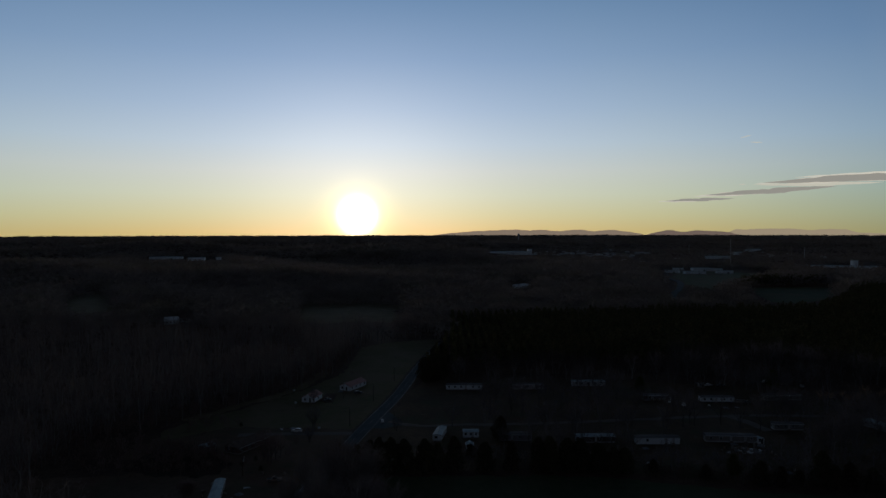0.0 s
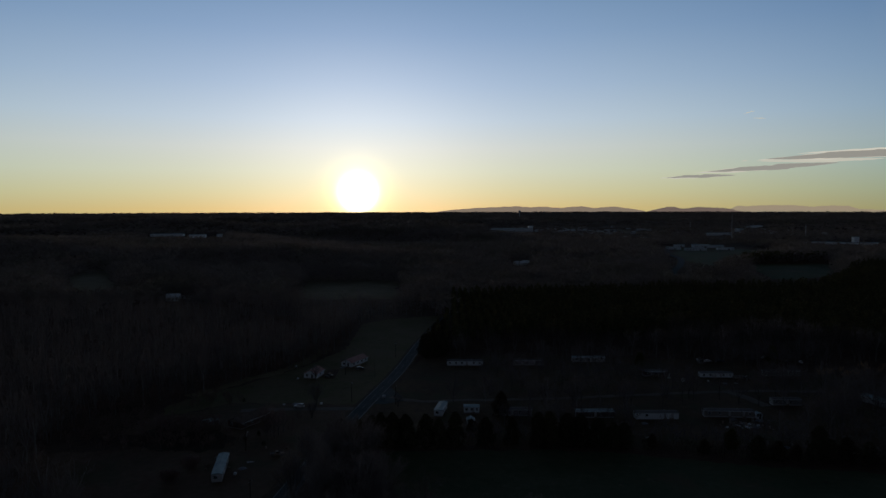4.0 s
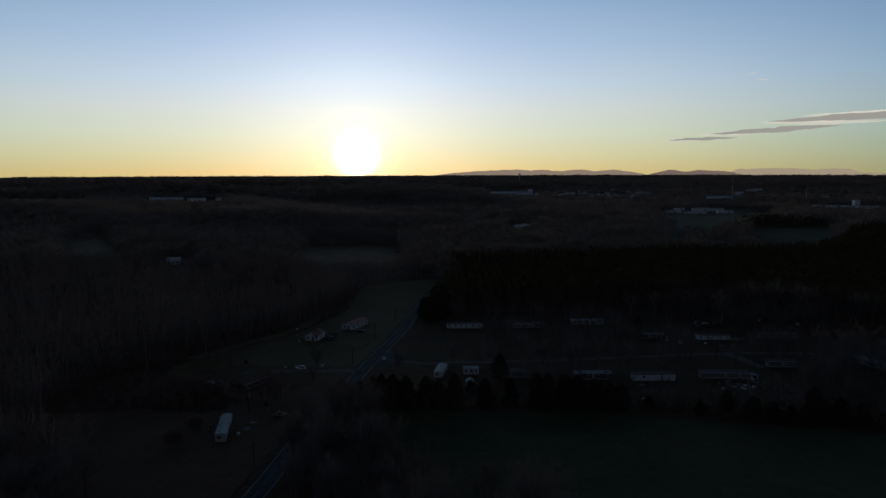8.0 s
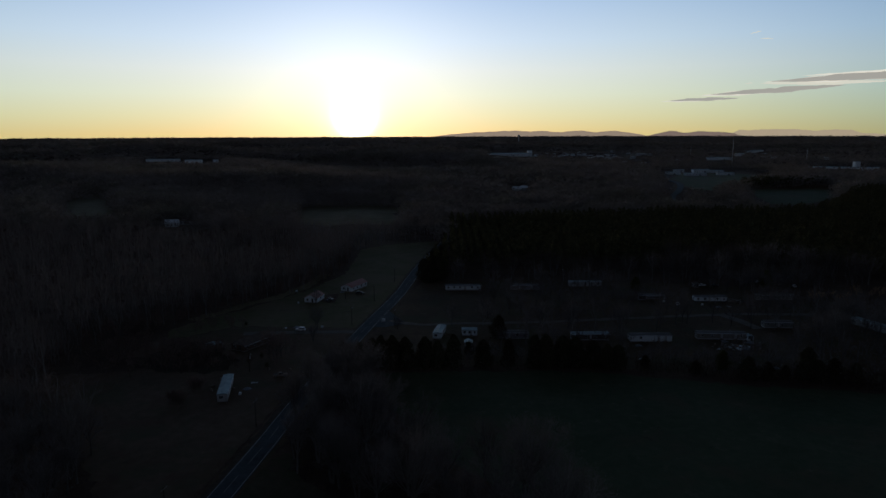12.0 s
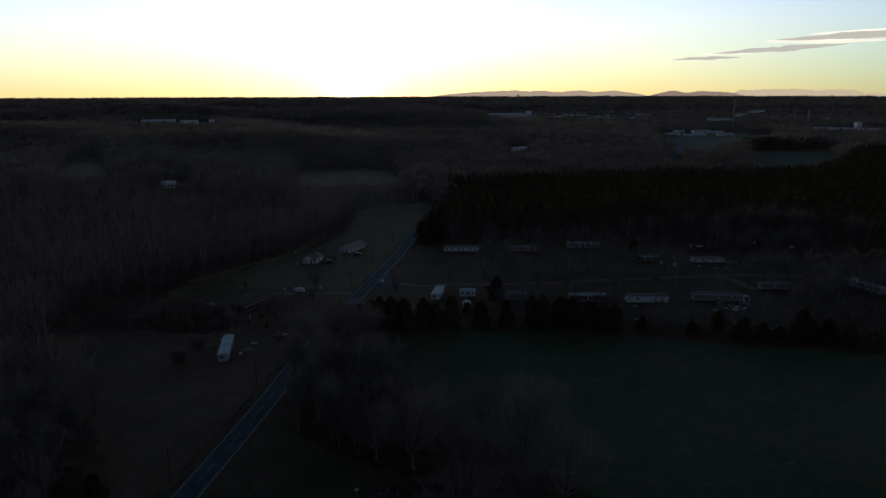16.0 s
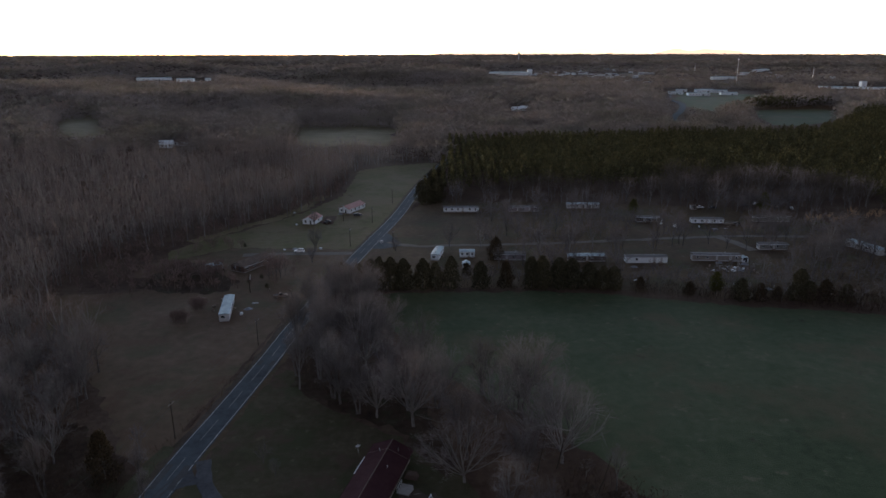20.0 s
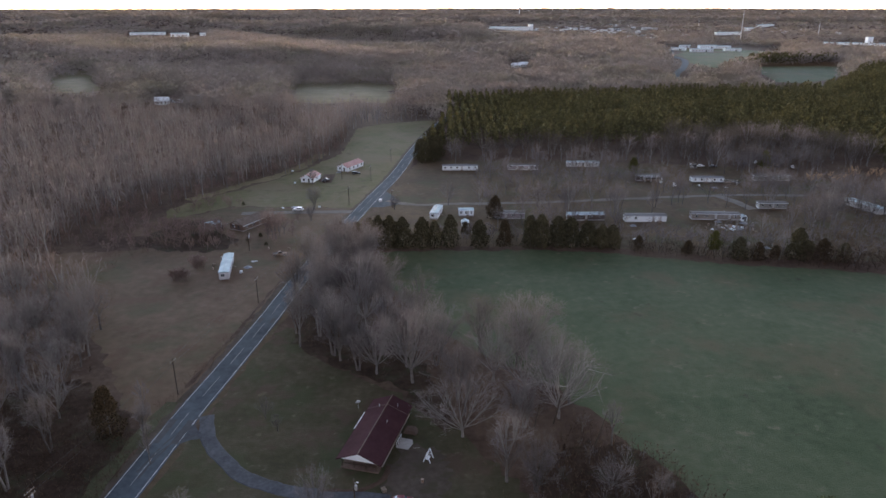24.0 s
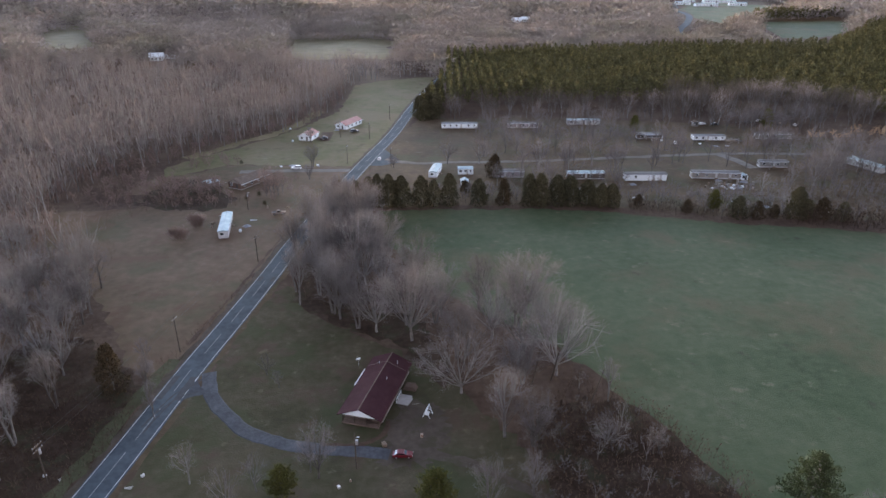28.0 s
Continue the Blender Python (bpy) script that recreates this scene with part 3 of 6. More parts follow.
strip("farm_track", smooth_line([(-2, 103), (8, 99), (18, 92), (34, 84), (52, 80)], 2), 2.4, 0.05, M_DIRT, "rutted dirt track through brush", wander=0.5, category="track")

# ---- trees ----
def tube(points, radii, sides):
    v, f = [], []
    for i, p in enumerate(points):
        way = (points[min(i + 1, len(points) - 1)] - points[max(i - 1, 0)]).normalized()
        u = way.orthogonal().normalized()
        w = way.cross(u)
        for k in range(sides):
            a = 2 * math.pi * k / sides
            v.append(p + (u * math.cos(a) + w * math.sin(a)) * radii[i])
    for i in range(len(points) - 1):
        for k in range(sides):
            a, b = i * sides + k, i * sides + (k + 1) % sides
            f += [(a, b, b + sides), (a, b + sides, a + sides)]
    return v, f


def join(parts):
    v, f, n = [], [], 0
    for pv, pf in parts:
        v += list(pv)
        f += [tuple(i + n for i in t) for t in pf]
        n += len(pv)
    return np.array([tuple(p) for p in v], float).reshape(-1, 3), np.array(f, int).reshape(-1, 3)


def sliver(p, way, length, width, rnd):
    side = way.orthogonal().normalized()
    side.rotate(Matrix.Rotation(rnd.uniform(0, 6.3), 3, way))
    bend = Vector((rnd.uniform(-0.2, 0.2), rnd.uniform(-0.2, 0.2), 0.15)) * length
    return [p - side * width / 2, p + side * width / 2, p + way * length + bend], [(0, 1, 2)]


def branched_tree(seed, h, spread, fork=0.22, limbs=7, boughs=5, sprays=5, twigs=8, width=0.03, stems=1, up=0.35, light=False, low=-0.25, thick=1.0, inner=0.15):
    """A leafless broadleaf tree: trunk and rising limbs as one mesh, the sprays and twigs of its rounded crown as another."""
    rnd = random.Random(seed)
    wood, fine = [], []
    middle, half = h * (0.5 + fork / 2), h * (1 - fork) / 2
    skew = Vector((rnd.uniform(-0.05, 0.05), rnd.uniform(-0.05, 0.05), 0)) * h

    def shell(rise_k, a, k):
        flat = math.sqrt(max(0.0, 1 - rise_k * rise_k))
        lump = 1 + 0.12 * noise.noise((math.cos(a) * flat * 1.6 + seed, math.sin(a) * flat * 1.6, rise_k * 1.6))
        return skew + Vector((math.cos(a) * flat * spread * h, math.sin(a) * flat * spread * h, 0)) * k * lump + Vector((0, 0, middle + half * rise_k * k * lump))

    for s in range(stems):
        turn = s * 2.1 + rnd.random()
        foot = Vector((math.cos(turn), math.sin(turn), 0)) * (0.02 * h if stems > 1 else 0)
        crotch = foot * (2.5 if stems > 1 else 1) + Vector((rnd.uniform(-0.02, 0.02) * h, rnd.uniform(-0.02, 0.02) * h, h * fork))
        head = crotch.lerp(shell(0.9, turn, 0.8), 0.6)
        r = h * 0.0135 * thick
        wood.append(tube([foot - Vector((0, 0, 0.3)), foot.lerp(crotch, 0.5) + Vector((0.006, 0.004, 0)) * h, crotch, head], [r * 1.2, r * 0.95, r * 0.75, r * 0.25], 3 if light else 6))
        for i in range(limbs):
            rise_k = 0.96 - (0.96 - low) * ((i + rnd.random() * 0.8) / limbs)
            a = turn + i * 2.4 + rnd.uniform(-0.35, 0.35)
            p = foot.lerp(crotch, rnd.uniform(0.75, 1.0)) if rnd.random() < 0.6 else crotch.lerp(head, rnd.uniform(0, 0.7))
            e = shell(rise_k, a, rnd.uniform(0.55, 0.72))
            q = Vector((p.x + (e.x - p.x) * 0.6, p.y + (e.y - p.y) * 0.6, p.z + (e.z - p.z) * 0.42))
            arc = [p * (1 - k) ** 2 + q * 2 * k * (1 - k) + e * k * k for k in ((0, 0.5, 1) if light else (0, 0.33, 0.66, 1))]
            wood.append(tube(arc, [r * (0.42 - 0.3 * k / (len(arc) - 1)) for k in range(len(arc))], 3))
            for j in range(boughs):
                k = 0.3 + 0.7 * (j + rnd.random()) / boughs
                b = p * (1 - k) ** 2 + q * 2 * k * (1 - k) + e * k * k
                z2 = min(0.99, max(low - 0.15, rise_k + rnd.gauss(0.05, 0.24)))
                c = shell(z2, a + rnd.gauss(0, 0.38), rnd.uniform(0.78, 0.96))
                if (c - b).length > 0.34 * h:
                    c = b + (c - b).normalized() * 0.34 * h
                if light:
                    fine.append(sliver(b, (c - b).normalized(), (c - b).length, r * 0.3, rnd))
                else:
                    wood.append(tube([b, c], [r * 0.17, r * 0.05], 3))
                for _ in range(sprays):
                    m = b.lerp(c, rnd.uniform(inner, 1.0))
                    way = ((c - b).normalized() + Vector((rnd.gauss(0, 0.6), rnd.gauss(0, 0.6), rnd.gauss(up, 0.4)))).normalized()
                    fine.append(sliver(m, way, h * rnd.uniform(0.06, 0.12), width * 1.4, rnd))
                    for _ in range(twigs):
                        o = m + way * h * rnd.uniform(0.0, 0.1) + Vector((rnd.gauss(0, 1), rnd.gauss(0, 1), rnd.gauss(0, 1))) * h * 0.022
                        w = (way * 0.5 + Vector((rnd.gauss(0, 0.7), rnd.gauss(0, 0.7), rnd.gauss(up * 0.7, 0.5)))).normalized()
                        fine.append(sliver(o, w, h * rnd.uniform(0.02, 0.05), width, rnd))
    return join(wood), join(fine)


def scale_tri(p, out, size, loose, rnd):
    """A small three-cornered spray that lies roughly along the crown's surface."""
    n = (out + Vector((rnd.gauss(0, loose), rnd.gauss(0, loose), rnd.gauss(0, loose)))).normalized()
    u = n.orthogonal().normalized()
    u.rotate(Matrix.Rotation(rnd.uniform(0, 6.3), 3, n))
    w = n.cross(u)
    k = size * rnd.uniform(0.6, 1.3)
    return [p - u * k * 0.5 - w * k * 0.3, p + u * k * 0.5 - w * k * 0.3, p + w * k * 0.75 + n * k * 0.15], [(0, 1, 2)]


def conifer(seed, h, radius, sprays, size, cone=1.0, base=0.05, loose=0.55):
    """The foliage of a conifer: small ragged sprays over an uneven crown; cone: 0 rounded, 1 pointed."""
    rnd = random.Random(seed)
    out = []
    for i in range(sprays):
        k, a = rnd.random() ** 0.85, rnd.uniform(0, 6.3)
        round_r, cone_r = math.sin(math.pi * (0.17 + 0.79 * k)) ** 0.6, (1 - k) ** 0.7 + 0.03
        r = radius * (round_r * (1 - cone) + cone_r * cone)
        lump = noise.noise((math.cos(a) * 1.3, math.sin(a) * 1.3, k * 4 + seed))
        r *= (0.97 + 0.6 * lump) * rnd.uniform(0.7, 1.08)
        p = Vector((math.cos(a) * r, math.sin(a) * r, h * (base + (1 - base) * k)))
        way = Vector((math.cos(a), math.sin(a), 0.3 + 1.2 * (k - 0.4) * (1 - cone)))
        out.append(scale_tri(p, way.normalized(), size, loose, rnd))
    return join(out)


def puff(seed, n, size, width, low=-0.35):
    """A far-off leafless crown of a unit tree: fine twigs strewn over an uneven dome."""
    rnd = random.Random(seed)
    out = []
    for i in range(n):
        a, z = rnd.uniform(0, 6.3), rnd.uniform(low, 1.0)
        flat = math.sqrt(1 - z * z)
        way = Vector((math.cos(a) * flat, math.sin(a) * flat, z))
        lump = 1 + 0.3 * noise.noise(way * 2.0 + Vector((seed, 0, 0)))
        p = Vector((way.x * 0.5, way.y * 0.5, 0.44 + 0.44 * way.z)) * lump * rnd.uniform(0.75, 1.0)
        up = (way * 0.6 + Vector((rnd.gauss(0, 0.6), rnd.gauss(0, 0.6), rnd.gauss(0.2, 0.45)))).normalized()
        out.append(sliver(p - up * size * 0.5, up, size * rnd.uniform(0.7, 1.3), width, rnd))
    return join(out)


def scattered(templates, places, scales, rng, flat=None):
    """All templates set at the places (each scaled, turned), as one pile of corners, triangles and template materials."""
    pick = rng.integers(0, len(templates), len(places))
    turn = rng.uniform(0, 2 * np.pi, len(places))
    vs, fs, ms, n = [], [], [], 0
    for k, layers in enumerate(templates):
        who = np.nonzero(pick == k)[0]
        if not len(who):
            continue
        for layer, (v, f) in enumerate(layers):
            if not len(f):
                continue
            c, s = np.cos(turn[who])[:, None], np.sin(turn[who])[:, None]
            sc = scales[who][:, None]
            wide = sc if flat is None else sc * flat
            p = np.stack([(v[:, 0] * c - v[:, 1] * s) * wide, (v[:, 0] * s + v[:, 1] * c) * wide, v[:, 2] * sc], -1) + places[who][:, None, :]
            vs.append(p.reshape(-1, 3))
            fs.append((f[None] + (np.arange(len(who)) * len(v))[:, None, None] + n).reshape(-1, 3))
            ms.append(np.full(len(who) * len(f), layer))
            n += len(who) * len(v)
    return np.vstack(vs), np.vstack(fs), np.concatenate(ms)


def sown(poly, gap, rng, keep_out=(), jitter=0.45, rows=None):
    """Places on a loose grid in the outline, on the land."""
    xs, ys = [p[0] for p in poly], [p[1] for p in poly]
    gx, gy = np.meshgrid(np.arange(min(xs), max(xs), gap), np.arange(min(ys), max(ys), rows or gap))
    x = gx.ravel() + rng.uniform(-jitter, jitter, gx.size) * gap
    y = gy.ravel() + rng.uniform(-jitter, jitter, gx.size) * gap
    ok = inside(poly, x, y)
    for k in keep_out:
        ok &= ~inside(k, x, y)
    x, y = x[ok], y[ok]
    return np.stack([x, y, heights(x, y)], -1)


def toward(poly, d):
    """The outline, and copies of it drawn nearer by up to d metres: the trees that would stand before it are left out."""
    out = []
    for k in (0, 0.25, 0.5, 0.75, 1.0):
        out.append([(x * (1 - k * d / math.hypot(x, y)), y * (1 - k * d / math.hypot(x, y))) for x, y in poly])
    return out


def stuff(name, label, category, templates, places, scales, rng, materials, flat=None):
    v, f, m = scattered(templates, places, scales, rng, flat)
    return tagged(new(name, tri_mesh(name, v, f, materials, m)), label, category, kind="stuff")


# pale sheets added behind two clearings; their colour replaces glare over dark woods
field("scrub_edge", toward(FARFIELD, -85)[-1], 0.2, M_STRAW, "pale ground added to lighten the woods behind the long meadow", step=20, wander=6, seed=21)
field("scrub_edge", toward(SMALLFIELD, -85)[-1], 0.2, M_STRAW, "pale ground added to lighten the woods behind the tan clearing", step=20, wander=6, seed=22)
rng = np.random.default_rng(7)
CLUMP = [(-44, 166), (-48, 200), (-46, 226), (-38, 238), (-26, 226), (-18, 204), (-10, 182), (14, 166), (33, 149), (30, 128), (22, 116), (12, 114), (4, 117), (-2, 130), (-8, 142), (-22, 151)]
WEST_WOODS = [(-86, 82), (-90, 112), (-88, 130), (-88, 145), (-106, 188), (-133, 209), (-150, 238), (-150, 256), (-146, 276), (-130, 300), (-120, 318), (-109, 331), (-95, 354), (-81, 381), (-73, 403), (-67, 424), (-67, 453), (-68, 514), (-48, 538), (-17, 552), (-5, 553), (-8, 600), (-420, 600), (-260, 250), (-120, 80)]
BELT = [(-8, 394), (6, 414), (83, 430), (150, 426), (185, 408), (212, 394), (236, 374), (262, 352), (262, 250), (215, 300), (214, 350), (165, 378), (112, 392), (62, 394)]
BAREWOOD = [(120, 404), (135, 436), (160, 452), (190, 458), (225, 455), (248, 432), (262, 400), (258, 370), (228, 372), (190, 396), (160, 408)]
HEDGE = [(70, 241), (90, 236), (110, 231), (129, 228), (160, 222), (250, 196), (260, 240), (205, 282), (140, 262), (105, 258), (76, 254)]
PINES = [(-12, 402), (10, 424), (83, 436), (150, 432), (187, 414), (214, 400), (238, 380), (254, 364), (300, 352), (420, 400), (600, 590), (606, 908), (559, 892), (455, 762), (394, 700), (344, 682), (291, 680), (231, 676), (172, 664), (115, 652), (57, 645), (2, 625), (6, 560), (4, 515), (-4, 470)]

near = [branched_tree(10 + i, 15, (0.36, 0.42, 0.33, 0.30, 0.38, 0.34)[i], (0.2, 0.16, 0.24, 0.3, 0.18, 0.26)[i], 9, 6, 5, 5, 0.04, stems=1 + (i in (2, 4)), up=0.08, low=-0.45, thick=1.25) for i in range(6)]
slim = [branched_tree(20 + i, 16, (0.21, 0.18, 0.24)[i], (0.36, 0.42, 0.3)[i], 8, 5, 5, 6, 0.04, stems=1 + (i == 2), up=0.35, thick=1.15) for i in range(3)]
mid = [branched_tree(30 + i, 14, 0.32 + 0.04 * (i % 3), 0.24, 6, 3, 3, 5, 0.11, light=True) for i in range(5)]
thin = [branched_tree(40 + i, 17, 0.25 + 0.045 * (i % 3), 0.32 - 0.03 * (i % 4), 7, 3, 2, 5, 0.1, up=0.25, light=True, low=-0.55, thick=1.05, inner=0.35) for i in range(7)]
brush = [branched_tree(50 + i, 3.0, 0.6, 0.05, 3, 2, 2, 2, 0.09, light=True, low=-0.1, stems=1) for i in range(4)]
shrub = [branched_tree(60 + i, 5.0, 0.42, 0.06, 6, 3, 3, 6, 0.1, light=True, low=0.0) for i in range(4)]
soft = [branched_tree(44 + i, 15, (0.32, 0.40, 0.36, 0.44)[i], (0.22, 0.14, 0.2, 0.16)[i], 8, 4, 4, 7, 0.07, light=True) for i in range(4)]
spread = [branched_tree(28, 17, 0.44, 0.14, 13, 6, 6, 5, 0.04, up=0.05, low=-0.5, thick=1.3)]
tall_fan = [branched_tree(91, 17, 0.29, 0.36, 9, 5, 6, 6, 0.036, up=0.6, thick=1.3), branched_tree(92, 15, 0.30, 0.14, 9, 5, 6, 6, 0.036, up=0.6, thick=1.3)]
broad = [branched_tree(130 + i, (16, 19, 17)[i], (0.78, 0.66, 0.54)[i], (0.14, 0.17, 0.2)[i], 16, 7, 5, 8, 0.046, up=0.05, low=-0.2, thick=1.45, inner=0.45) for i in range(3)]
near_meshes = [(tri_mesh("trunk", *w, [M_BARK]), tri_mesh("crown", *t, [M_TWIG])) for w, t in near + slim + spread + tall_fan]
near_meshes += [(tri_mesh("trunk", *w, [M_BARK_PALE]), tri_mesh("crown", *t, [M_TWIG_PALE])) for w, t in broad]
near_meshes += [(tri_mesh("trunk", *w, [M_BARK_PALE]), tri_mesh("crown", *t, [M_TWIG_PALE])) for w, t in soft]


def plant(x, y, size, kind, label="tall leafless tree with a spreading grey crown", group="leafless trees", twig=None):
    ob = thing("bare_tree", label, "tree", pose(x, y, land(x, y), 0, 0, (x * 37 + y * 53) % 360), group)
    ob.scale = (size,) * 3
    for name, me in zip(("trunk", "crown"), near_meshes[kind]):
        p = new(name, me)
        p.parent = ob
    return ob


for i, p in enumerate(sown(CLUMP, 7.6, rng)):
    if min(math.hypot(p[0] - x, p[1] - y) for x, y in ((5, 123), (27, 130), (13, 146), (20, 138))) < 6.5 or (p[0] > -10 and i % 3 == 0):
        continue
    plant(p[0], p[1], 0.85 + 0.45 * rng.random(), (6, 8, 2, 14, 8, 4)[i % 6] if p[0] < -16 else (0, 1, 2, 14, 8, 1, 14, 4)[i % 8], "leafless tree in the thicket beside the house", "thicket trees")
NEARWEST = [(-86, 82), (-90, 112), (-88, 130), (-88, 145), (-106, 188), (-140, 190), (-128, 130), (-100, 80)]
for i, p in enumerate(sown(NEARWEST, 7.5, rng)):
    plant(p[0], p[1], 0.8 + 0.5 * rng.random(), i % 6, "leafless tree at the edge of the woods", "woodland edge trees")

woods = sown(WEST_WOODS, 7.3, rng, [NEARWEST] + toward(FARFIELD, 75) + toward([(-275, 632), (-275, 660), (-252, 660), (-252, 632)], 15))
woods = woods[np.abs(np.arctan2(woods[:, 0], woods[:, 1])) < radians(36.5)]
woods = woods[(np.hypot(woods[:, 0], woods[:, 1]) < 430) | (rng.random(len(woods)) < 0.68)]
tall = np.ones(len(woods))
for ring in toward([(-285, 620), (-285, 660), (-245, 660), (-245, 620)], 110):
    tall[inside(ring, woods[:, 0], woods[:, 1])] = 0.8
stuff("west_woods", "dense leafless grey-brown woods", "woods", thin, woods, tall * rng.uniform(0.85, 1.3, len(woods)), rng, [M_BARK_WOODS, M_TWIG_WOODS])
belt_edge = [(-6, 394), (62, 392), (112, 390), (165, 376), (214, 348), (216, 302), (250, 262), (300, 300), (262, 348), (236, 372), (185, 404), (150, 420), (83, 424), (6, 412)]
front = np.vstack([sown(belt_edge, 10.0, rng, [BAREWOOD] + toward([(192, 334), (192, 362), (252, 366), (252, 344)], 30)), sown(BAREWOOD, 9.5, rng)])
stuff("belt_trees", "darkened brown leafless trees between mobile homes and pines", "trees", soft, front, np.where(inside(BAREWOOD, front[:, 0], front[:, 1]), 1.15, 1.0) * rng.uniform(0.7, 1.2, len(front)), rng, [M_BARK, M_TWIG_BROWN])
hedge = sown(HEDGE, 6.0, rng)
stuff("hedge_woods", "tangled leafless hedgerow along the pasture", "hedge", mid, hedge, rng.uniform(0.35, 0.75, len(hedge)), rng, [M_BARK, M_TWIG])

scrub = np.vstack([sown(CLUMP, 4.3, rng), sown(HEDGE, 3.2, rng), sown([(-6, 388), (60, 388), (110, 386), (160, 372), (215, 345), (220, 356), (165, 384), (112, 398), (62, 400), (0, 402)], 4.6, rng), sown([(-124, 240), (-116, 266), (-84, 266), (-78, 246), (-100, 238)], 3.0, rng)])
roadside = np.vstack([sown(NEARWEST, 4.0, rng), sown([(22, 114), (26, 96), (24, 82), (10, 82), (8, 100), (6, 112)], 4.0, rng), sown([(-71, 86), (-68, 98), (-65, 112), (-69, 124), (-78, 130), (-90, 128), (-94, 84)], 2.3, rng), sown([(-65.5, 120), (-61.5, 148), (-57, 176), (-59, 176), (-64, 148), (-69, 122)], 1.8, rng), sown([(-40, 170), (-43, 202), (-30, 210), (-20, 200), (-30, 176), (-24, 152)], 3.0, rng), sown([(-105, 180), (-130, 208), (-128, 236), (-112, 240), (-116, 230), (-116, 212), (-98, 182)], 3.5, rng)])
scrub = np.vstack([scrub, roadside])
scrub = scrub[np.arange(len(scrub)) % 4 > 0]
stuff("underbrush", "low tangled brown underbrush", "brush", brush, scrub, rng.uniform(0.5, 1.25, len(scrub)), rng, [M_SHRUB, M_SHRUB])

lot = np.vstack([sown([(-148, 243), (-124, 239), (-98, 240), (-83, 242), (-82, 256), (-98, 264), (-119, 275), (-134, 284), (-142, 272)], 2.6, rng), sown([(-118, 258), (-104, 254), (-86, 256), (-78, 262), (-86, 270), (-108, 270), (-120, 276)], 1.7, rng), sown([(-82, 240), (-62, 250), (-58, 270), (-66, 284), (-72, 262)], 4.0, rng), sown([(-124, 286), (-108, 296), (-92, 296), (-94, 304), (-114, 312)], 2.6, rng)])
lot = lot[~inside([(-94, 268), (-80, 268), (-77, 250), (-87, 250)], lot[:, 0], lot[:, 1])]
lot_small = lot[::3]
field("lot_floor", [(-122, 262), (-118, 280), (-98, 278), (-93, 265), (-83, 254), (-84, 243), (-90, 240), (-106, 240), (-122, 246)], 0.06, M_DARK_FLOOR, "dark ground under the lot thicket", "ground", step=2, wander=1.6, seed=34)
crowns = np.array([(x, y, float(heights(np.array([x]), np.array([y]))[0])) for x, y in ((-71.5, 256), (-67, 258), (-74, 264), (-69, 264), (-72, 260), (-70, 257), (-66, 261), (-73, 262), (-68, 255), (-71, 266))])
stuff("lot_trees", "reddish leafless small trees beside the brick house", "trees", soft, crowns, rng.uniform(0.6, 0.75, len(crowns)), rng, [M_BARK, M_THICKET])
stuff("lot_thicket", "reddish leafless thicket round the brick house", "brush", shrub, lot_small, rng.uniform(0.6, 1.25, len(lot_small)), rng, [M_THICKET, M_THICKET])
edge = sown([(-106, 188), (-133, 209), (-150, 238), (-150, 256), (-146, 276), (-130, 300), (-120, 318), (-109, 331), (-95, 354), (-81, 381), (-73, 403), (-67, 424), (-67, 453), (-68, 514), (-78, 520), (-82, 453), (-84, 424), (-96, 390), (-112, 362), (-128, 338), (-142, 318), (-158, 290), (-166, 262), (-164, 236), (-146, 206), (-122, 188)], 3.2, rng)
understory = edge[::3]
stuff("woodland_brush", "tangled brown brush along the foot of the woods", "brush", shrub, understory, rng.uniform(0.8, 1.6, len(understory)), rng, [M_THICKET, M_THICKET])
hedgerow = np.vstack([sown([(72, 238), (129, 225), (250, 193), (252, 203), (131, 234), (74, 247)], 2.1, rng), sown([(-38, 243), (70, 240.5), (72, 246), (-40, 250)], 2.6, rng)])
stuff("hedgerow_brush", "dark tangled hedgerow along the pasture edge", "hedge", brush, hedgerow, np.where(hedgerow[:, 0] > 135, 2.3, np.where(hedgerow[:, 0] > 70, 1.6, 1.0)) * rng.uniform(0.6, 1.25, len(hedgerow)), rng, [M_HEDGE, M_HEDGE])
fill = np.vstack([sown([(-38, 250), (-20, 248), (30, 250), (74, 250), (76, 262), (20, 264), (-34, 262)], 4.6, rng), sown([(76, 248), (120, 240), (150, 236), (150, 250), (110, 258), (78, 262)], 6.0, rng)])
stuff("hedgerow_shrubs", "grey leafless shrubs behind the cedar row", "hedge", shrub, fill, rng.uniform(0.7, 1.3, len(fill)), rng, [M_BARK, M_TWIG_PALE])
tangle = sown([(20, 110), (30, 130), (44, 119), (52, 106), (58, 92), (56, 74), (14, 78), (20, 96)], 1.7, rng)
bank = sown([(-70, 82), (-67, 98), (-65, 112), (-67, 126), (-78, 134), (-88, 144), (-104, 150), (-112, 110), (-100, 78)], 1.9, rng)
stuff("roadside_brush", "dense dark briars below the roadside woods", "brush", brush, bank, rng.uniform(0.5, 1.2, len(bank)), rng, [M_BRIAR, M_BRIAR])
bush = np.vstack([np.array([(-89.6 + dx, 223 + dy, 0.0) for dx, dy in ((0, 0), (1.5, 0.8), (-1.2, 1.0), (0.6, -1.2), (2.4, -0.2), (-0.4, 2.2), (1.2, 2.4))]), np.array([(-90.9 + dx, 211.3 + dy, 0.0) for dx, dy in ((0, 0), (1.2, 0.6), (-1.4, 0.4), (0.2, 1.5), (-0.6, -0.9), (1.8, -0.6), (-2.2, -0.2))])])
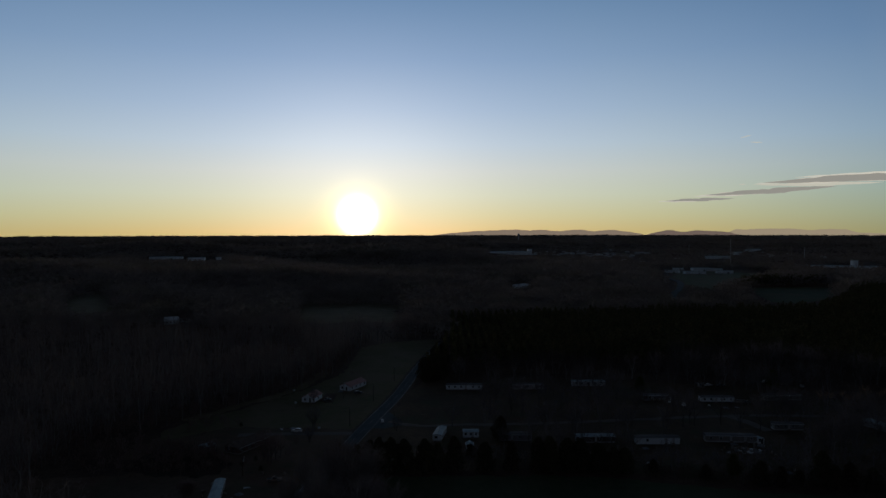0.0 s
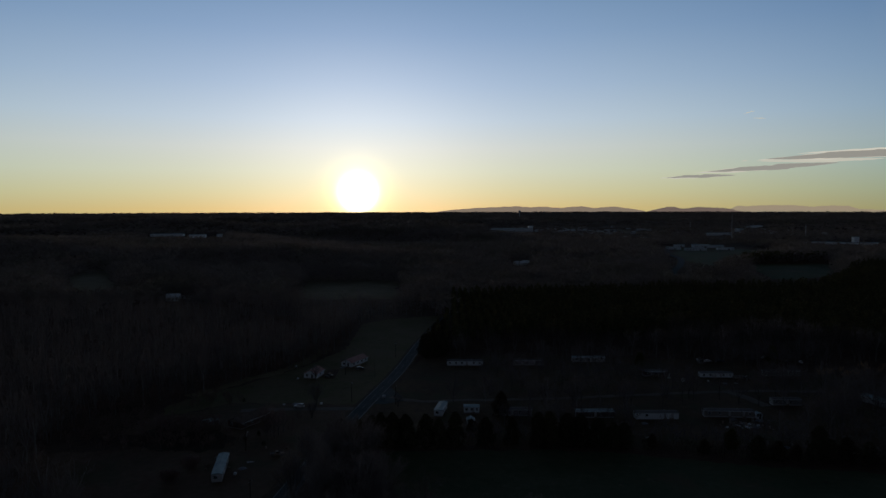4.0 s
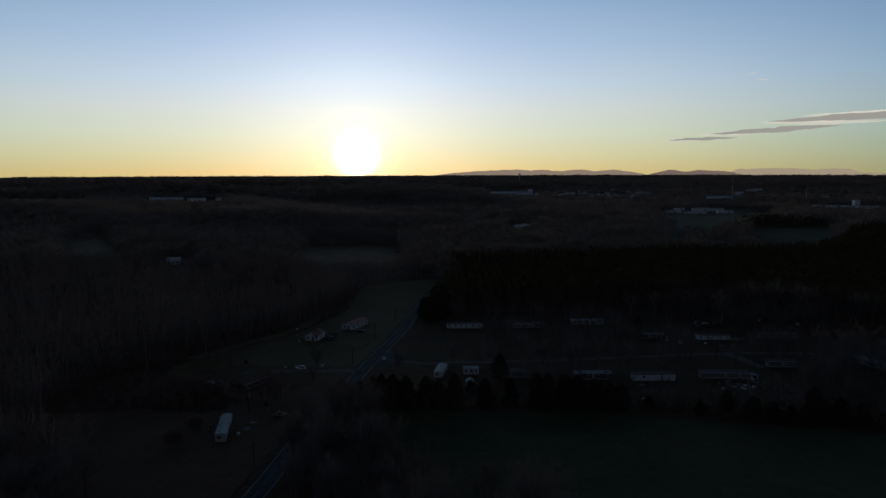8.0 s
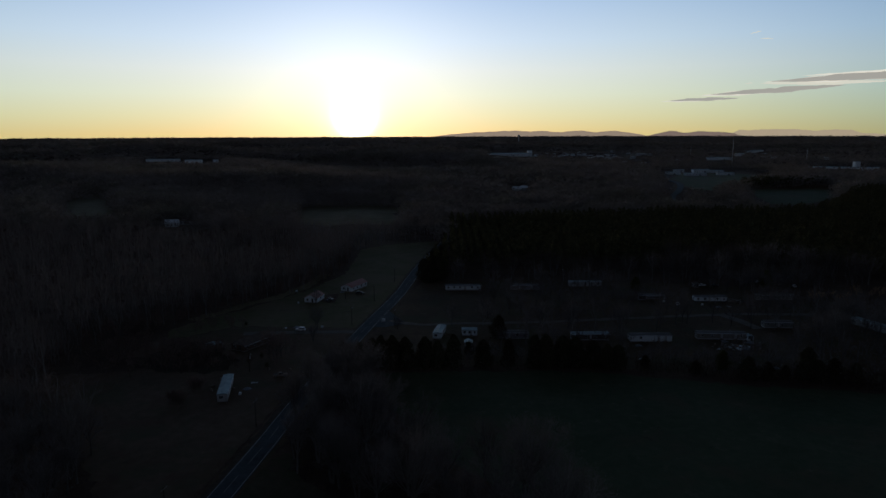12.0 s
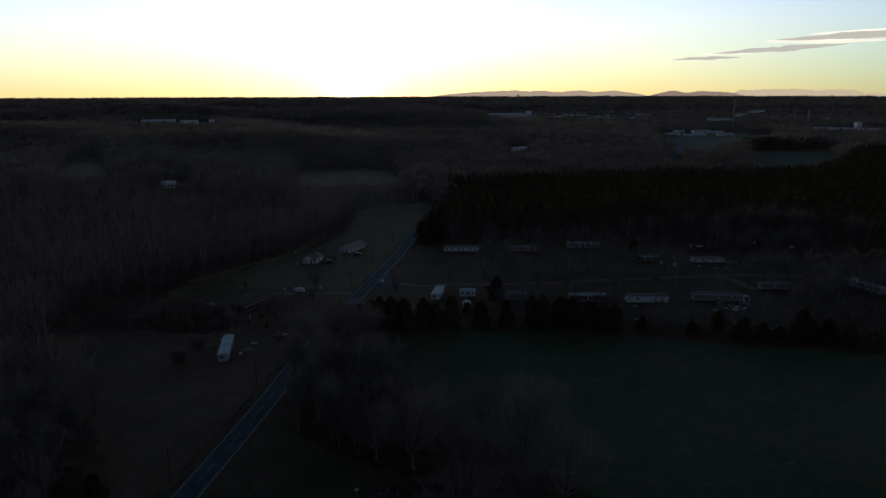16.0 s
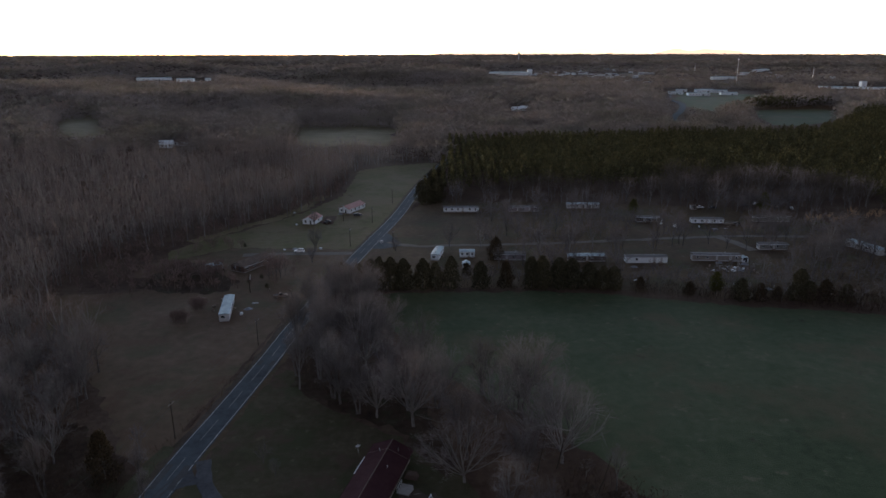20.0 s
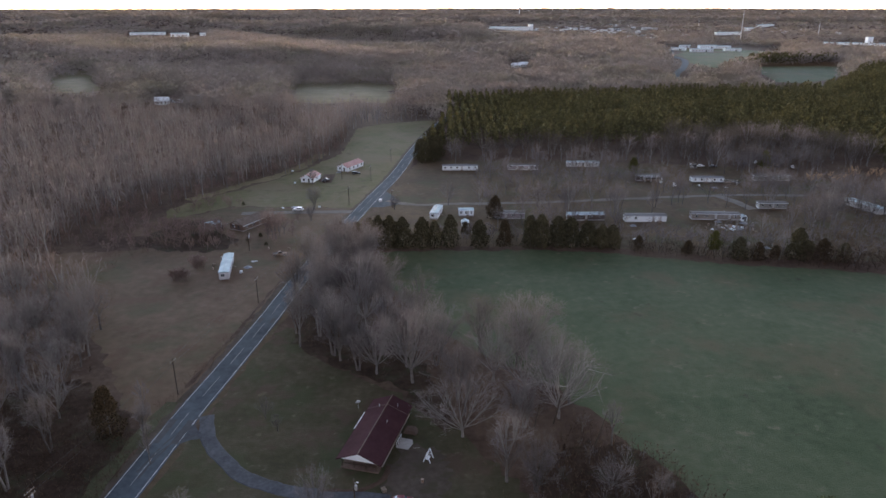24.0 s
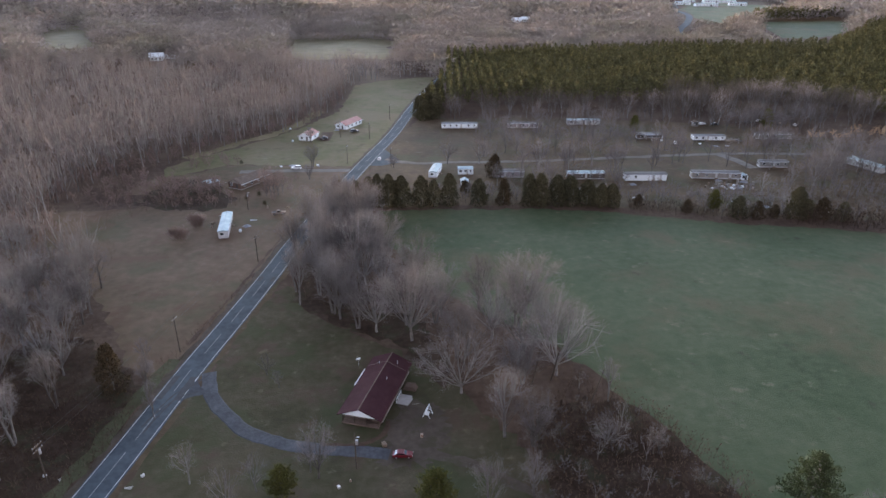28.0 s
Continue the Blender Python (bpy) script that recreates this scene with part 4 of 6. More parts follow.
bush = np.vstack([bush, bush + np.array((0.5, 0.6, 0.0)), bush + np.array((-0.6, 0.3, 0.0))])
stuff("field_bushes", "round leafless bushes in the brown field", "brush", shrub, bush, rng.uniform(0.75, 1.05, len(bush)), rng, [M_THICKET, M_THICKET])
stuff("thicket_brush", "dense brown briars at the pasture corner", "brush", brush, tangle, rng.uniform(0.7, 1.7, len(tangle)), rng, [M_BRIAR, M_SHRUB])

corner = sown([(22, 113), (30, 120), (46, 117), (50, 104), (54, 90), (54, 76), (12, 78), (12, 92), (20, 98)], 5.2, rng)
stuff("corner_shrubs", "grey leafless shrubs among briars", "brush", shrub, corner, rng.uniform(0.4, 0.9, len(corner)), rng, [M_BARK, M_TWIG])
sapling = sown([(22, 112), (30, 128), (40, 118), (48, 106), (52, 92), (48, 80), (24, 82)], 9.0, rng)
stuff("thicket_saplings", "thin leafless saplings among briars", "trees", thin, sapling, rng.uniform(0.22, 0.42, len(sapling)), rng, [M_BARK_WOODS, M_TWIG])

# pine plantation in rows
pine = [conifer(60 + i, 17, 3.1, 96, 1.32, 0.62, 0.3, 0.4) for i in range(5)]
pines = np.vstack([sown(PINES, 6.0, rng, [BAREWOOD], jitter=0.17, rows=7.8), sown([(438, 960), (474, 976), (514, 982), (553, 993), (600, 1030), (560, 1046), (500, 1050), (452, 1015)], 5, rng)])
pines = pines[np.arctan2(pines[:, 0], pines[:, 1]) < radians(36.5)]
stuff("pine_plantation", "dark green pine plantation in close rows", "pine trees", [[p] for p in pine], pines, rng.uniform(0.74, 0.98, len(pines)), rng, [M_PINE])

# far woods, ring after ring
CLEAR = [PINES, BELT, [(260, 790), (285, 860), (320, 940), (350, 1030), (377, 1125), (395, 1230), (416, 1230), (399, 1115), (376, 1015), (344, 930), (309, 850), (292, 790)]]
for poly, d in ((SMALLFIELD, 110), (FARFIELD, 75), (TOWNFIELD, 110), (GREENFIELD, 170), ([(420, 1240), (430, 1440), (620, 1440), (650, 1300), (560, 1240)], 60), ([(135, 2050), (135, 2170), (290, 2170), (290, 2050)], 260),
                ([(800, 1370), (800, 1480), (940, 1470), (940, 1360)], 130), ([(-815, 1720), (-815, 1830), (-600, 1830), (-600, 1720)], 260), ([(98, 980), (98, 1010), (125, 1010), (125, 980)], 35)):
    CLEAR += toward(poly, d)
for poly, d in (([(685, 1740), (685, 1780), (765, 1780), (765, 1740)], 190), ([(-275, 632), (-275, 660), (-252, 660), (-252, 632)], 48), ([(280, 800), (310, 885), (372, 1026), (396, 1120), (404, 1192), (420, 1240), (405, 1240), (388, 1192), (378, 1120), (355, 1026), (295, 885), (268, 800)], 14), ([(285, 850), (345, 980), (365, 1110), (400, 1230), (420, 1230), (392, 1110), (372, 980), (312, 850)], 110), ([(355, 1970), (355, 2170), (620, 2170), (620, 1970)], 160), ([(500, 1650), (490, 1890), (540, 2150), (590, 2150), (540, 1890), (530, 1650)], 60), ([(850, 1960), (850, 1990), (880, 1990), (880, 1960)], 140), ([(990, 2190), (1080, 2290), (1100, 2260), (1000, 2160)], 200)):
    CLEAR += toward(poly, d)
TOWN = [(120, 1600), (420, 1480), (640, 1400), (1000, 1250), (1300, 1600), (1500, 2400), (700, 2750), (120, 2500)]
far_kinds = [[puff(80 + i, 106, 0.14, 0.05)] for i in range(5)]
farther = [[puff(90 + i, 42, 0.21, 0.095)] for i in range(4)]
farthest = [[puff(100 + i, 13, 0.38, 0.18, 0.0)] for i in range(4)]
for name, r1, r2, gap, size, kinds in (("near_far_woods", 520, 1000, 10, 17, far_kinds), ("far_woods", 1000, 1900, 14, 18, farther), ("distant_woods", 1900, 3200, 26, 17, farthest), ("horizon_woods", 3200, 4750, 40, 13, farthest)):
    wedge = [(-r2 * 0.82, 0), (-r2 * 0.82, r2), (r2 * 0.82, r2), (r2 * 0.82, 0)]
    p = sown(wedge, gap, rng, CLEAR)
    r, a = np.hypot(p[:, 0], p[:, 1]), np.abs(np.arctan2(p[:, 0], p[:, 1]))
    ok = (r > r1) & (r < r2) & (a < radians(38))
    ok &= ~inside(WEST_WOODS, p[:, 0], p[:, 1]) & ~inside(MEADOW, p[:, 0], p[:, 1])
    town = inside(TOWN, p[:, 0], p[:, 1])
    ok &= ~town | (rng.random(len(p)) < 0.8)
    p, town = p[ok], town[ok]
    low = np.ones(len(p))
    for poly in (SMALLFIELD, FARFIELD):
        for reach, share in ((70, 0.8), (35, 0.6)):
            for ring in toward(poly, -reach):
                low[inside(ring, p[:, 0], p[:, 1])] = share
    for ring in toward([(92, 970), (92, 1012), (131, 1012), (131, 970)], 100):
        low[inside(ring, p[:, 0], p[:, 1])] = 0.4
    for ring in toward([(-278, 628), (-278, 660), (-250, 660), (-250, 628)], 120):
        low[inside(ring, p[:, 0], p[:, 1])] = 0.7
    scale = size * rng.uniform(0.7, 1.25, len(p)) * np.where(town, 0.62, 1.0) * low
    stuff(name, "brown leafless woods fading towards the horizon", "woods", kinds, p, scale, rng, [M_WOODS], flat=max(1.3, 1.6 * gap / size))

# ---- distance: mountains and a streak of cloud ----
# a surface that emits its own colour, for the far backdrop
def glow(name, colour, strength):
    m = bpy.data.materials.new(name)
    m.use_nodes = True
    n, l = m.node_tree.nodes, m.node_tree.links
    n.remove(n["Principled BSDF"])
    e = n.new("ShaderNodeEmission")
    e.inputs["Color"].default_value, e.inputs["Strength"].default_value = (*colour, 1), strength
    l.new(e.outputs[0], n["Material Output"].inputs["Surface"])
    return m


def ridge(name, r, crest, material, seed, label):
    """A far range: its crest as bearing and elevation in degrees, roughened between."""
    bm = bmesh.new()
    last = None
    for (a1, e1), (a2, e2) in zip(crest, crest[1:]):
        n = max(2, int((a2 - a1) / 0.08))
        for i in range(n + 1):
            k = i / n
            k = k * k * (3 - 2 * k) * 0.6 + k * 0.4
            az = a1 + (a2 - a1) * k
            e = e1 + (e2 - e1) * k + 0.03 * noise.noise((az * 1.7, seed, 0)) + 0.028 * noise.noise((az * 4.3, seed, 5)) + 0.012 * noise.noise((az * 11, seed, 8))
            x, y = r * math.sin(radians(az)), r * math.cos(radians(az))
            b = bm.verts.new((x, y, 55)), bm.verts.new((x, y, 90 + r * math.tan(radians(e)))), bm.verts.new((x * 1.004, y * 1.004, 55))
            if last:
                bm.faces.new((last[0], b[0], b[1], last[1]))
                bm.faces.new((last[1], b[1], b[2], last[2]))
            last = b
    bmesh.ops.remove_doubles(bm, verts=bm.verts, dist=0.01)
    return tagged(part(name, bm, material), label, "mountains", kind="structure")


parkwoods = np.vstack([sown([(18, 252), (80, 254), (80, 274), (20, 274)], 9.5, rng), sown([(150, 258), (215, 280), (222, 345), (190, 342), (165, 335), (140, 322), (165, 300)], 8, rng, toward([(192, 334), (192, 362), (252, 366), (252, 344)], 30)), sown([(18, 312), (110, 320), (126, 336), (100, 345), (92, 378), (60, 372), (20, 368)], 10.5, rng), sown([(100, 288), (145, 290), (145, 312), (60, 304), (20, 300), (20, 290)], 11, rng), sown([(150, 358), (215, 358), (215, 380), (150, 380)], 9, rng)])
stuff("park_trees", "loose leafless trees among the mobile homes", "trees", soft, parkwoods, rng.uniform(0.7, 1.15, len(parkwoods)), rng, [M_BARK, M_TWIG])

# haze and evening light on the ranges are put into their emission
M_RIDGE_FAR = glow("glowing_hazy_ridge", (0.62, 0.5, 0.35), 1.0)
M_RIDGE_MID = glow("glowing_dusky_ridge", (0.44, 0.34, 0.26), 1.0)
M_RIDGE_NEAR = glow("glowing_mauve_ridge", (0.3, 0.225, 0.19), 1.0)
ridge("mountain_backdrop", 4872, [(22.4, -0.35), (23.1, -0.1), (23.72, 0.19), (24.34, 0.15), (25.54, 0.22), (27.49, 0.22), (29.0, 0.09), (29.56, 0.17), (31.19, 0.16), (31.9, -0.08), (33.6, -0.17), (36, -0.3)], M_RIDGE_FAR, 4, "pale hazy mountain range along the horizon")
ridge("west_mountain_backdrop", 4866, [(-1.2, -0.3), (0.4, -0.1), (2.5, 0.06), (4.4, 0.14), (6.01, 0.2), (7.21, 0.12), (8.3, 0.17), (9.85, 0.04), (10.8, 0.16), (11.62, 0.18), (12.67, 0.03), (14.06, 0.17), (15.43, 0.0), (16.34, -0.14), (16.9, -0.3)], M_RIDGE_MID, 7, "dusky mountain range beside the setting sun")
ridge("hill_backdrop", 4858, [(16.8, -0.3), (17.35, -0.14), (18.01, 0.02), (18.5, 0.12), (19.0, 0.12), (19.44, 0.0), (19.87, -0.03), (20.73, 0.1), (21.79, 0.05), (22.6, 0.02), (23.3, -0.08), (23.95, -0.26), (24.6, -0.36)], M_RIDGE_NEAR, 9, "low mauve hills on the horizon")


# ---- rough buildings ----
def window(parent, x, y, z, w, h, turn=0.0, trim=None):
    """A framed window on a wall; its outside faces -y before the turn."""
    m = pose(x, y, z, 0, 0, turn)
    bm = box(w + 0.16, 0.08, h + 0.16, 0, -0.03, -0.08)
    bmesh.ops.transform(bm, matrix=m, verts=bm.verts)
    win = part("window", bm, trim or M_WHITE, parent)
    bm = box(w, 0.03, h, 0, -0.08, 0)
    bmesh.ops.transform(bm, matrix=m, verts=bm.verts)
    part("pane", bm, M_GLASS, win)
    bm = box(w, 0.02, 0.05, 0, -0.10, h / 2)
    bmesh.ops.transform(bm, matrix=m, verts=bm.verts)
    part("glazing_bar", bm, trim or M_WHITE, win)


def door(parent, x, y, z, turn=0.0, material=None):
    m = pose(x, y, z, 0, 0, turn)
    bm = box(0.95, 0.07, 2.05, 0, -0.03, 0)
    bmesh.ops.transform(bm, matrix=m, verts=bm.verts)
    d = part("door", bm, material or M_DARK, parent)
    bm = box(0.06, 0.06, 0.16, 0.36, -0.09, 0.95)
    bmesh.ops.transform(bm, matrix=m, verts=bm.verts)
    part("door_handle", bm, M_STEEL, d)


def mobile_home(label, x, y, turn, length, width=4.2, wall=None, roof=None, skirt=None, windows=4, doors=(0.3,), deck=0.0, peak=0.34):
    """A single-wide mobile home, its long front facing -y before the turn."""
    wall, roof, skirt = wall or M_WHITE, roof or M_ROOF_PALE, skirt or M_OFFWHITE
    ob = thing("mobile_home", label, "mobile home", pose(x, y, land(x, y), 0, 0, turn), "mobile homes")
    part("skirting", box(length - 0.2, width - 0.2, 0.6, 0, 0, -0.05), skirt, ob)
    part("body", box(length, width, 2.2, 0, 0, 0.52, 0.04), wall, ob)
    part("roof", prism([(-width / 2 - 0.15, 2.7), (-width / 2 - 0.15, 2.8), (0, 2.8 + peak), (width / 2 + 0.15, 2.8), (width / 2 + 0.15, 2.7)], length + 0.3, pose(0, 0, 0, 0, 0, 90)), roof, ob)
    part("eave_trim", box(length + 0.34, 0.06, 0.14, 0, -width / 2 - 0.17, 2.66), M_WHITE if wall is not M_WHITE else M_STEEL, ob)
    for i in range(8):
        k = -length / 2 + length * (i + 0.5) / 8
        part("roof_seam", prism([(-width / 2 - 0.1, 2.81), (0, 2.81 + peak), (width / 2 + 0.1, 2.81), (0, 2.84 + peak)], 0.06, pose(k, 0, 0, 0, 0, 90)), roof, ob)
    spots = [(i + 0.5) / windows for i in range(windows)]
    for k in spots:
        near_door = [d for d in doors if abs(d - k) < 0.09]
        if not near_door:
            window(ob, -length / 2 + length * k, -width / 2, 1.3, 1.0 if k < 0.8 else 0.7, 1.0)
            window(ob, length / 2 - length * k, width / 2, 1.3, 0.9, 0.9, 180)
    window(ob, -length / 2, 0.4, 1.25, 1.3, 1.0, -90)
    window(ob, length / 2, 0.4, 1.25, 0.9, 1.0, 90)
    for d in doors:
        k = -length / 2 + length * d
        door(ob, k, -width / 2, 0.58, 0, M_OFFWHITE if wall is not M_OFFWHITE else M_DARK)
        for s in range(4):
            part("step", box(1.3, 0.3, 0.14 * (4 - s), k, -width / 2 - 0.2 - 0.3 * s, 0), M_WOOD, ob)
    if deck:
        k = length / 2 - deck / 2
        part("deck", box(deck, 2.4, 0.12, k, -width / 2 - 1.25, 0.5), M_WOOD, ob)
        for i in range(4):
            part("deck_post", box(0.12, 0.12, 2.4, k - deck / 2 + 0.1 + i * (deck - 0.2) / 3, -width / 2 - 2.35, 0), M_WHITE, ob)
        part("deck_rail", box(deck, 0.08, 0.1, k, -width / 2 - 2.35, 1.4), M_WHITE, ob)
        part("porch_roof", box(deck + 0.3, 2.7, 0.1, k, -width / 2 - 1.3, 2.42), roof, ob)
    part("vent_stack", rod((length * 0.2, 0.6, 2.9), (length * 0.2, 0.6, 3.6), 0.08), M_STEEL, ob)
    return ob


mobile_home("white metal mobile home with a pale silver roof in a field", -77.9, 221.8, 101.5, 19.0, 3.4, M_OFFWHITE, M_ROOF_PALE, windows=4, doors=(0.62,))
mobile_home("long white mobile home with a dark roof near the pines", 10.5, 376, 0, 20.5, 4.3, M_WHITE, M_ROOF_DARK, windows=6, doors=(0.55,))
mobile_home("low weathered mobile home under bare trees", 47, 377, 0, 17.5, 4.0, M_MAUVE, M_ROOF_DARK, windows=5, doors=(0.3, 0.7))
mobile_home("white mobile home half hidden by bare trees", 83.5, 385, 0, 19, 4.2, M_OFFWHITE, M_ROOF_PALE, windows=5, doors=(0.5,))
mobile_home("white mobile home with a bright roof, end to the lane", -2.6, 288, 80, 13, 3.7, M_WHITE, M_ROOF_PALE, windows=3, doors=(0.5,))
mobile_home("short white mobile home behind cedar trees", 11.0, 288, 0, 6.8, 4.2, M_WHITE, M_ROOF_PALE, windows=3, doors=(0.6,))
mobile_home("faded mauve mobile home behind cedar trees", 30, 284, 0, 14, 4.2, M_MAUVE, M_ROOF_DARK, windows=4, doors=(0.4,))
mobile_home("dark brown mobile home with a pale roof behind cedars", 64, 281.5, 1, 16.5, 4.2, M_UMBER, M_ROOF_PALE, windows=4, doors=(0.5,))
mobile_home("bright white mobile home with a dark roof edge", 90, 279.5, 0, 18.2, 4.2, M_WHITE, M_ROOF_DARK, M_WHITE, windows=2, doors=(0.68, 0.85))
mobile_home("dark mobile home with a white-posted porch", 112.5, 352, 0, 13, 4.2, M_UMBER, M_ROOF_DARK, windows=3, doors=(0.3,), deck=9)
mobile_home("white mobile home with dark skirting and a wooden deck", 143.2, 347.5, -2, 17, 4.2, M_WHITE, M_ROOF_DARK, M_DARK, windows=5, doors=(0.45,))
mobile_home("long tan mobile home with a cluttered yard", 122, 282, -4, 21, 4.2, M_TAN, M_ROOF_DARK, windows=5, doors=(0.5, 0.78))
mobile_home("grey mobile home among tall bare trees", 180, 352, 0, 19.5, 4.2, M_GREY, M_ROOF_DARK, windows=5, doors=(0.4,))
mobile_home("grey weathered mobile home by the lane end", 155.5, 299, -2, 13, 4.0, M_GREY, M_ROOF_DARK, windows=4, doors=(0.5,))
mobile_home("mobile home under a pale patched roof", 198.5, 297, -72, 19, 5.0, M_OFFWHITE, M_ROOF_PALE, windows=4, doors=(0.5,))


def gable_house(name, label, x, y, turn, width, length, eave, top, wall, roof, gable=None, over=0.5, windows=3, category="house", porch=0.0, trim=None):
    """A gabled house, its ridge along y and its front gable at -y before the turn."""
    ob = thing(name, label, category, pose(x, y, land(x, y), 0, 0, turn))
    part("foundation", box(width + 0.1, length + 0.1, 0.4, 0, 0, -0.1), M_CONCRETE, ob)
    part("wall", box(width, length, eave - 0.2, 0, 0, 0.25), wall, ob)
    for s in (-1, 1):
        part("gable", prism([(-width / 2, eave), (width / 2, eave), (0, top)], 0.2, pose(0, s * (length / 2 - 0.1) - (porch + over - 0.25 if s < 0 and porch else 0), 0)), gable or wall, ob)
        slope = prism([(s * (width / 2 + over), eave - over * (top - eave) * 2 / width), (0, top), (0, top + 0.16), (s * (width / 2 + over), eave + 0.16 - over * (top - eave) * 2 / width)], length + 2 * over + porch, pose(0, -porch / 2, 0))
        part("roof_slope", slope, roof, ob)
        part("gutter", box(0.12, length + 2 * over + porch, 0.12, s * (width / 2 + over + 0.06), -porch / 2, eave - over * (top - eave) * 2 / width), trim or M_WHITE, ob)
    part("ridge_cap", box(0.22, length + 2 * over + porch, 0.08, 0, -porch / 2, top + 0.12), M_ROOF_BROWN if trim else roof, ob)
    for s, turn2 in ((-1, -90), (1, 90)):
        for i in range(windows):
            window(ob, s * width / 2, -length / 2 + length * (i + 0.5) / windows, 1.1, 1.1, 1.2, turn2)
    window(ob, -width * 0.25, -length / 2, 1.1, 1.1, 1.2)
    door(ob, width * 0.15, -length / 2, 0.3)
    return ob


house = gable_house("ranch_house", "long low ranch house with a maroon shingle roof", -14.1, 123.0, -14.5, 8.4, 19.0, 2.6, 4.4, M_BRICK, M_ROOF_RED, M_WHITE, 0.6, 4, porch=2.2, trim=M_ROOF_RED)
gable_house("white_house", "small white house with a red metal roof", -71.5, 351, -12, 7, 10.5, 2.6, 4.4, M_WHITE, M_ROOF_RUST, None, 0.4, 1)
gable_house("red_roofed_house", "white ranch house with a red metal roof", -53.5, 379.5, -25, 7, 17, 2.6, 4.2, M_WHITE, M_ROOF_RUST, None, 0.4, 4)
gable_house("brick_house", "brown brick ranch house with brown shingles", -83.4, 273.9, -27, 7.2, 17, 2.6, 4.3, M_BRICK, M_ROOF_BROWN, M_TAN, 0.5, 4)
gable_house("white_shed", "small white garden shed near the cedars", 10, 272, 0, 3.0, 3.4, 2.0, 2.8, M_OFFWHITE, M_ROOF_PALE, None, 0.15, 1, "shed")
gable_house("tool_shed", "small tan tool shed at the wood edge", 148, 381, 0, 3.0, 3.4, 2.0, 3.0, M_TAN, M_ROOF_BROWN, None, 0.15, 1, "shed")


# ---- evergreens ----
cedar_kinds = {}
for key, material, args in (("cedar", M_CEDAR, (70, 10, 4.1, 2300, 0.55, 0.5, 0.0, 0.75)), ("slim", M_CEDAR, (71, 9, 2.9, 1600, 0.48, 0.6, 0.0, 0.75)), ("brown", M_CEDAR_BROWN, (73, 10, 3.1, 2200, 0.45, 0.6, 0.02, 0.7))):
    cedar_kinds[key] = (tri_mesh("trunk", *join([tube([Vector((0, 0, -0.2)), Vector((0, 0, args[1] * 0.9))], [0.2, 0.03], 6)]), [M_BARK]), tri_mesh("crown", *conifer(*args), [material]))


def layered_pine(seed, h, reach, whorls):
    """A broad pine: whorls of rising branches, each set with tufts of needles."""
    rnd = random.Random(seed)
    wood = [tube([Vector((0, 0, -0.3)), Vector((0.1, 0, h * 0.5)), Vector((0, 0.1, h * 0.97))], [0.26, 0.17, 0.03], 7)]
    tufts = []
    for i in range(whorls):
        k = 0.12 + 0.86 * i / (whorls - 1)
        spread = reach * min(1.0, 1.25 * (1 - k) ** 0.62 + 0.06) * (0.75 + 0.25 * min(1, k / 0.25))
        for j in range(7):
            a = i * 1.1 + j * 0.9 + rnd.uniform(-0.25, 0.25)
            length = spread * rnd.uniform(0.7, 1.12)
            o = Vector((0, 0, h * k))
            e = o + Vector((math.cos(a) * length, math.sin(a) * length, length * rnd.uniform(0.12, 0.5)))
            wood.append(tube([o, e], [0.06, 0.015], 3))
            for _ in range(int(10 + 9 * length)):
                c = o.lerp(e, rnd.uniform(0.3, 1.05)) + Vector((rnd.gauss(0, 0.32), rnd.gauss(0, 0.32), rnd.gauss(0.1, 0.2)))
                for _ in range(3):
                    way = Vector((rnd.gauss(0, 0.6), rnd.gauss(0, 0.6), abs(rnd.gauss(0.5, 0.5)))).normalized()
                    tufts.append(sliver(c, way, rnd.uniform(0.3, 0.6), 0.16, rnd))
    return join(wood), join(tufts)


M_NEEDLE = mat("long_needles", [(0.03, 0.045, 0.02), (0.045, 0.062, 0.028), (0.07, 0.085, 0.04)], 1.2, 0.8, island=0.1, thin=0.2)
pine_wood, pine_tufts = layered_pine(74, 14, 5.4, 15)
cedar_kinds["pine"] = (tri_mesh("trunk", *pine_wood, [M_BARK]), tri_mesh("crown", *pine_tufts, [M_NEEDLE]))

yellow_wood, yellow_tufts = layered_pine(72, 8, 3.6, 11)
cedar_kinds["yellow"] = (tri_mesh("trunk", *yellow_wood, [M_BARK]), tri_mesh("crown", *yellow_tufts, [M_CEDAR_YELLOW]))


def evergreen(kind, x, y, size, label, tall=1.0, group="cedar row"):
    ob = thing("cedar_tree" if kind != "pine" else "pine_tree", label, "tree", pose(x, y, land(x, y), 0, 0, (x * 71 + y * 29) % 360), group)
    ob.scale = (size, size, size * tall)
    for name, me in zip(("trunk", "crown"), cedar_kinds[kind]):
        p = new(name, me)
        p.parent = ob


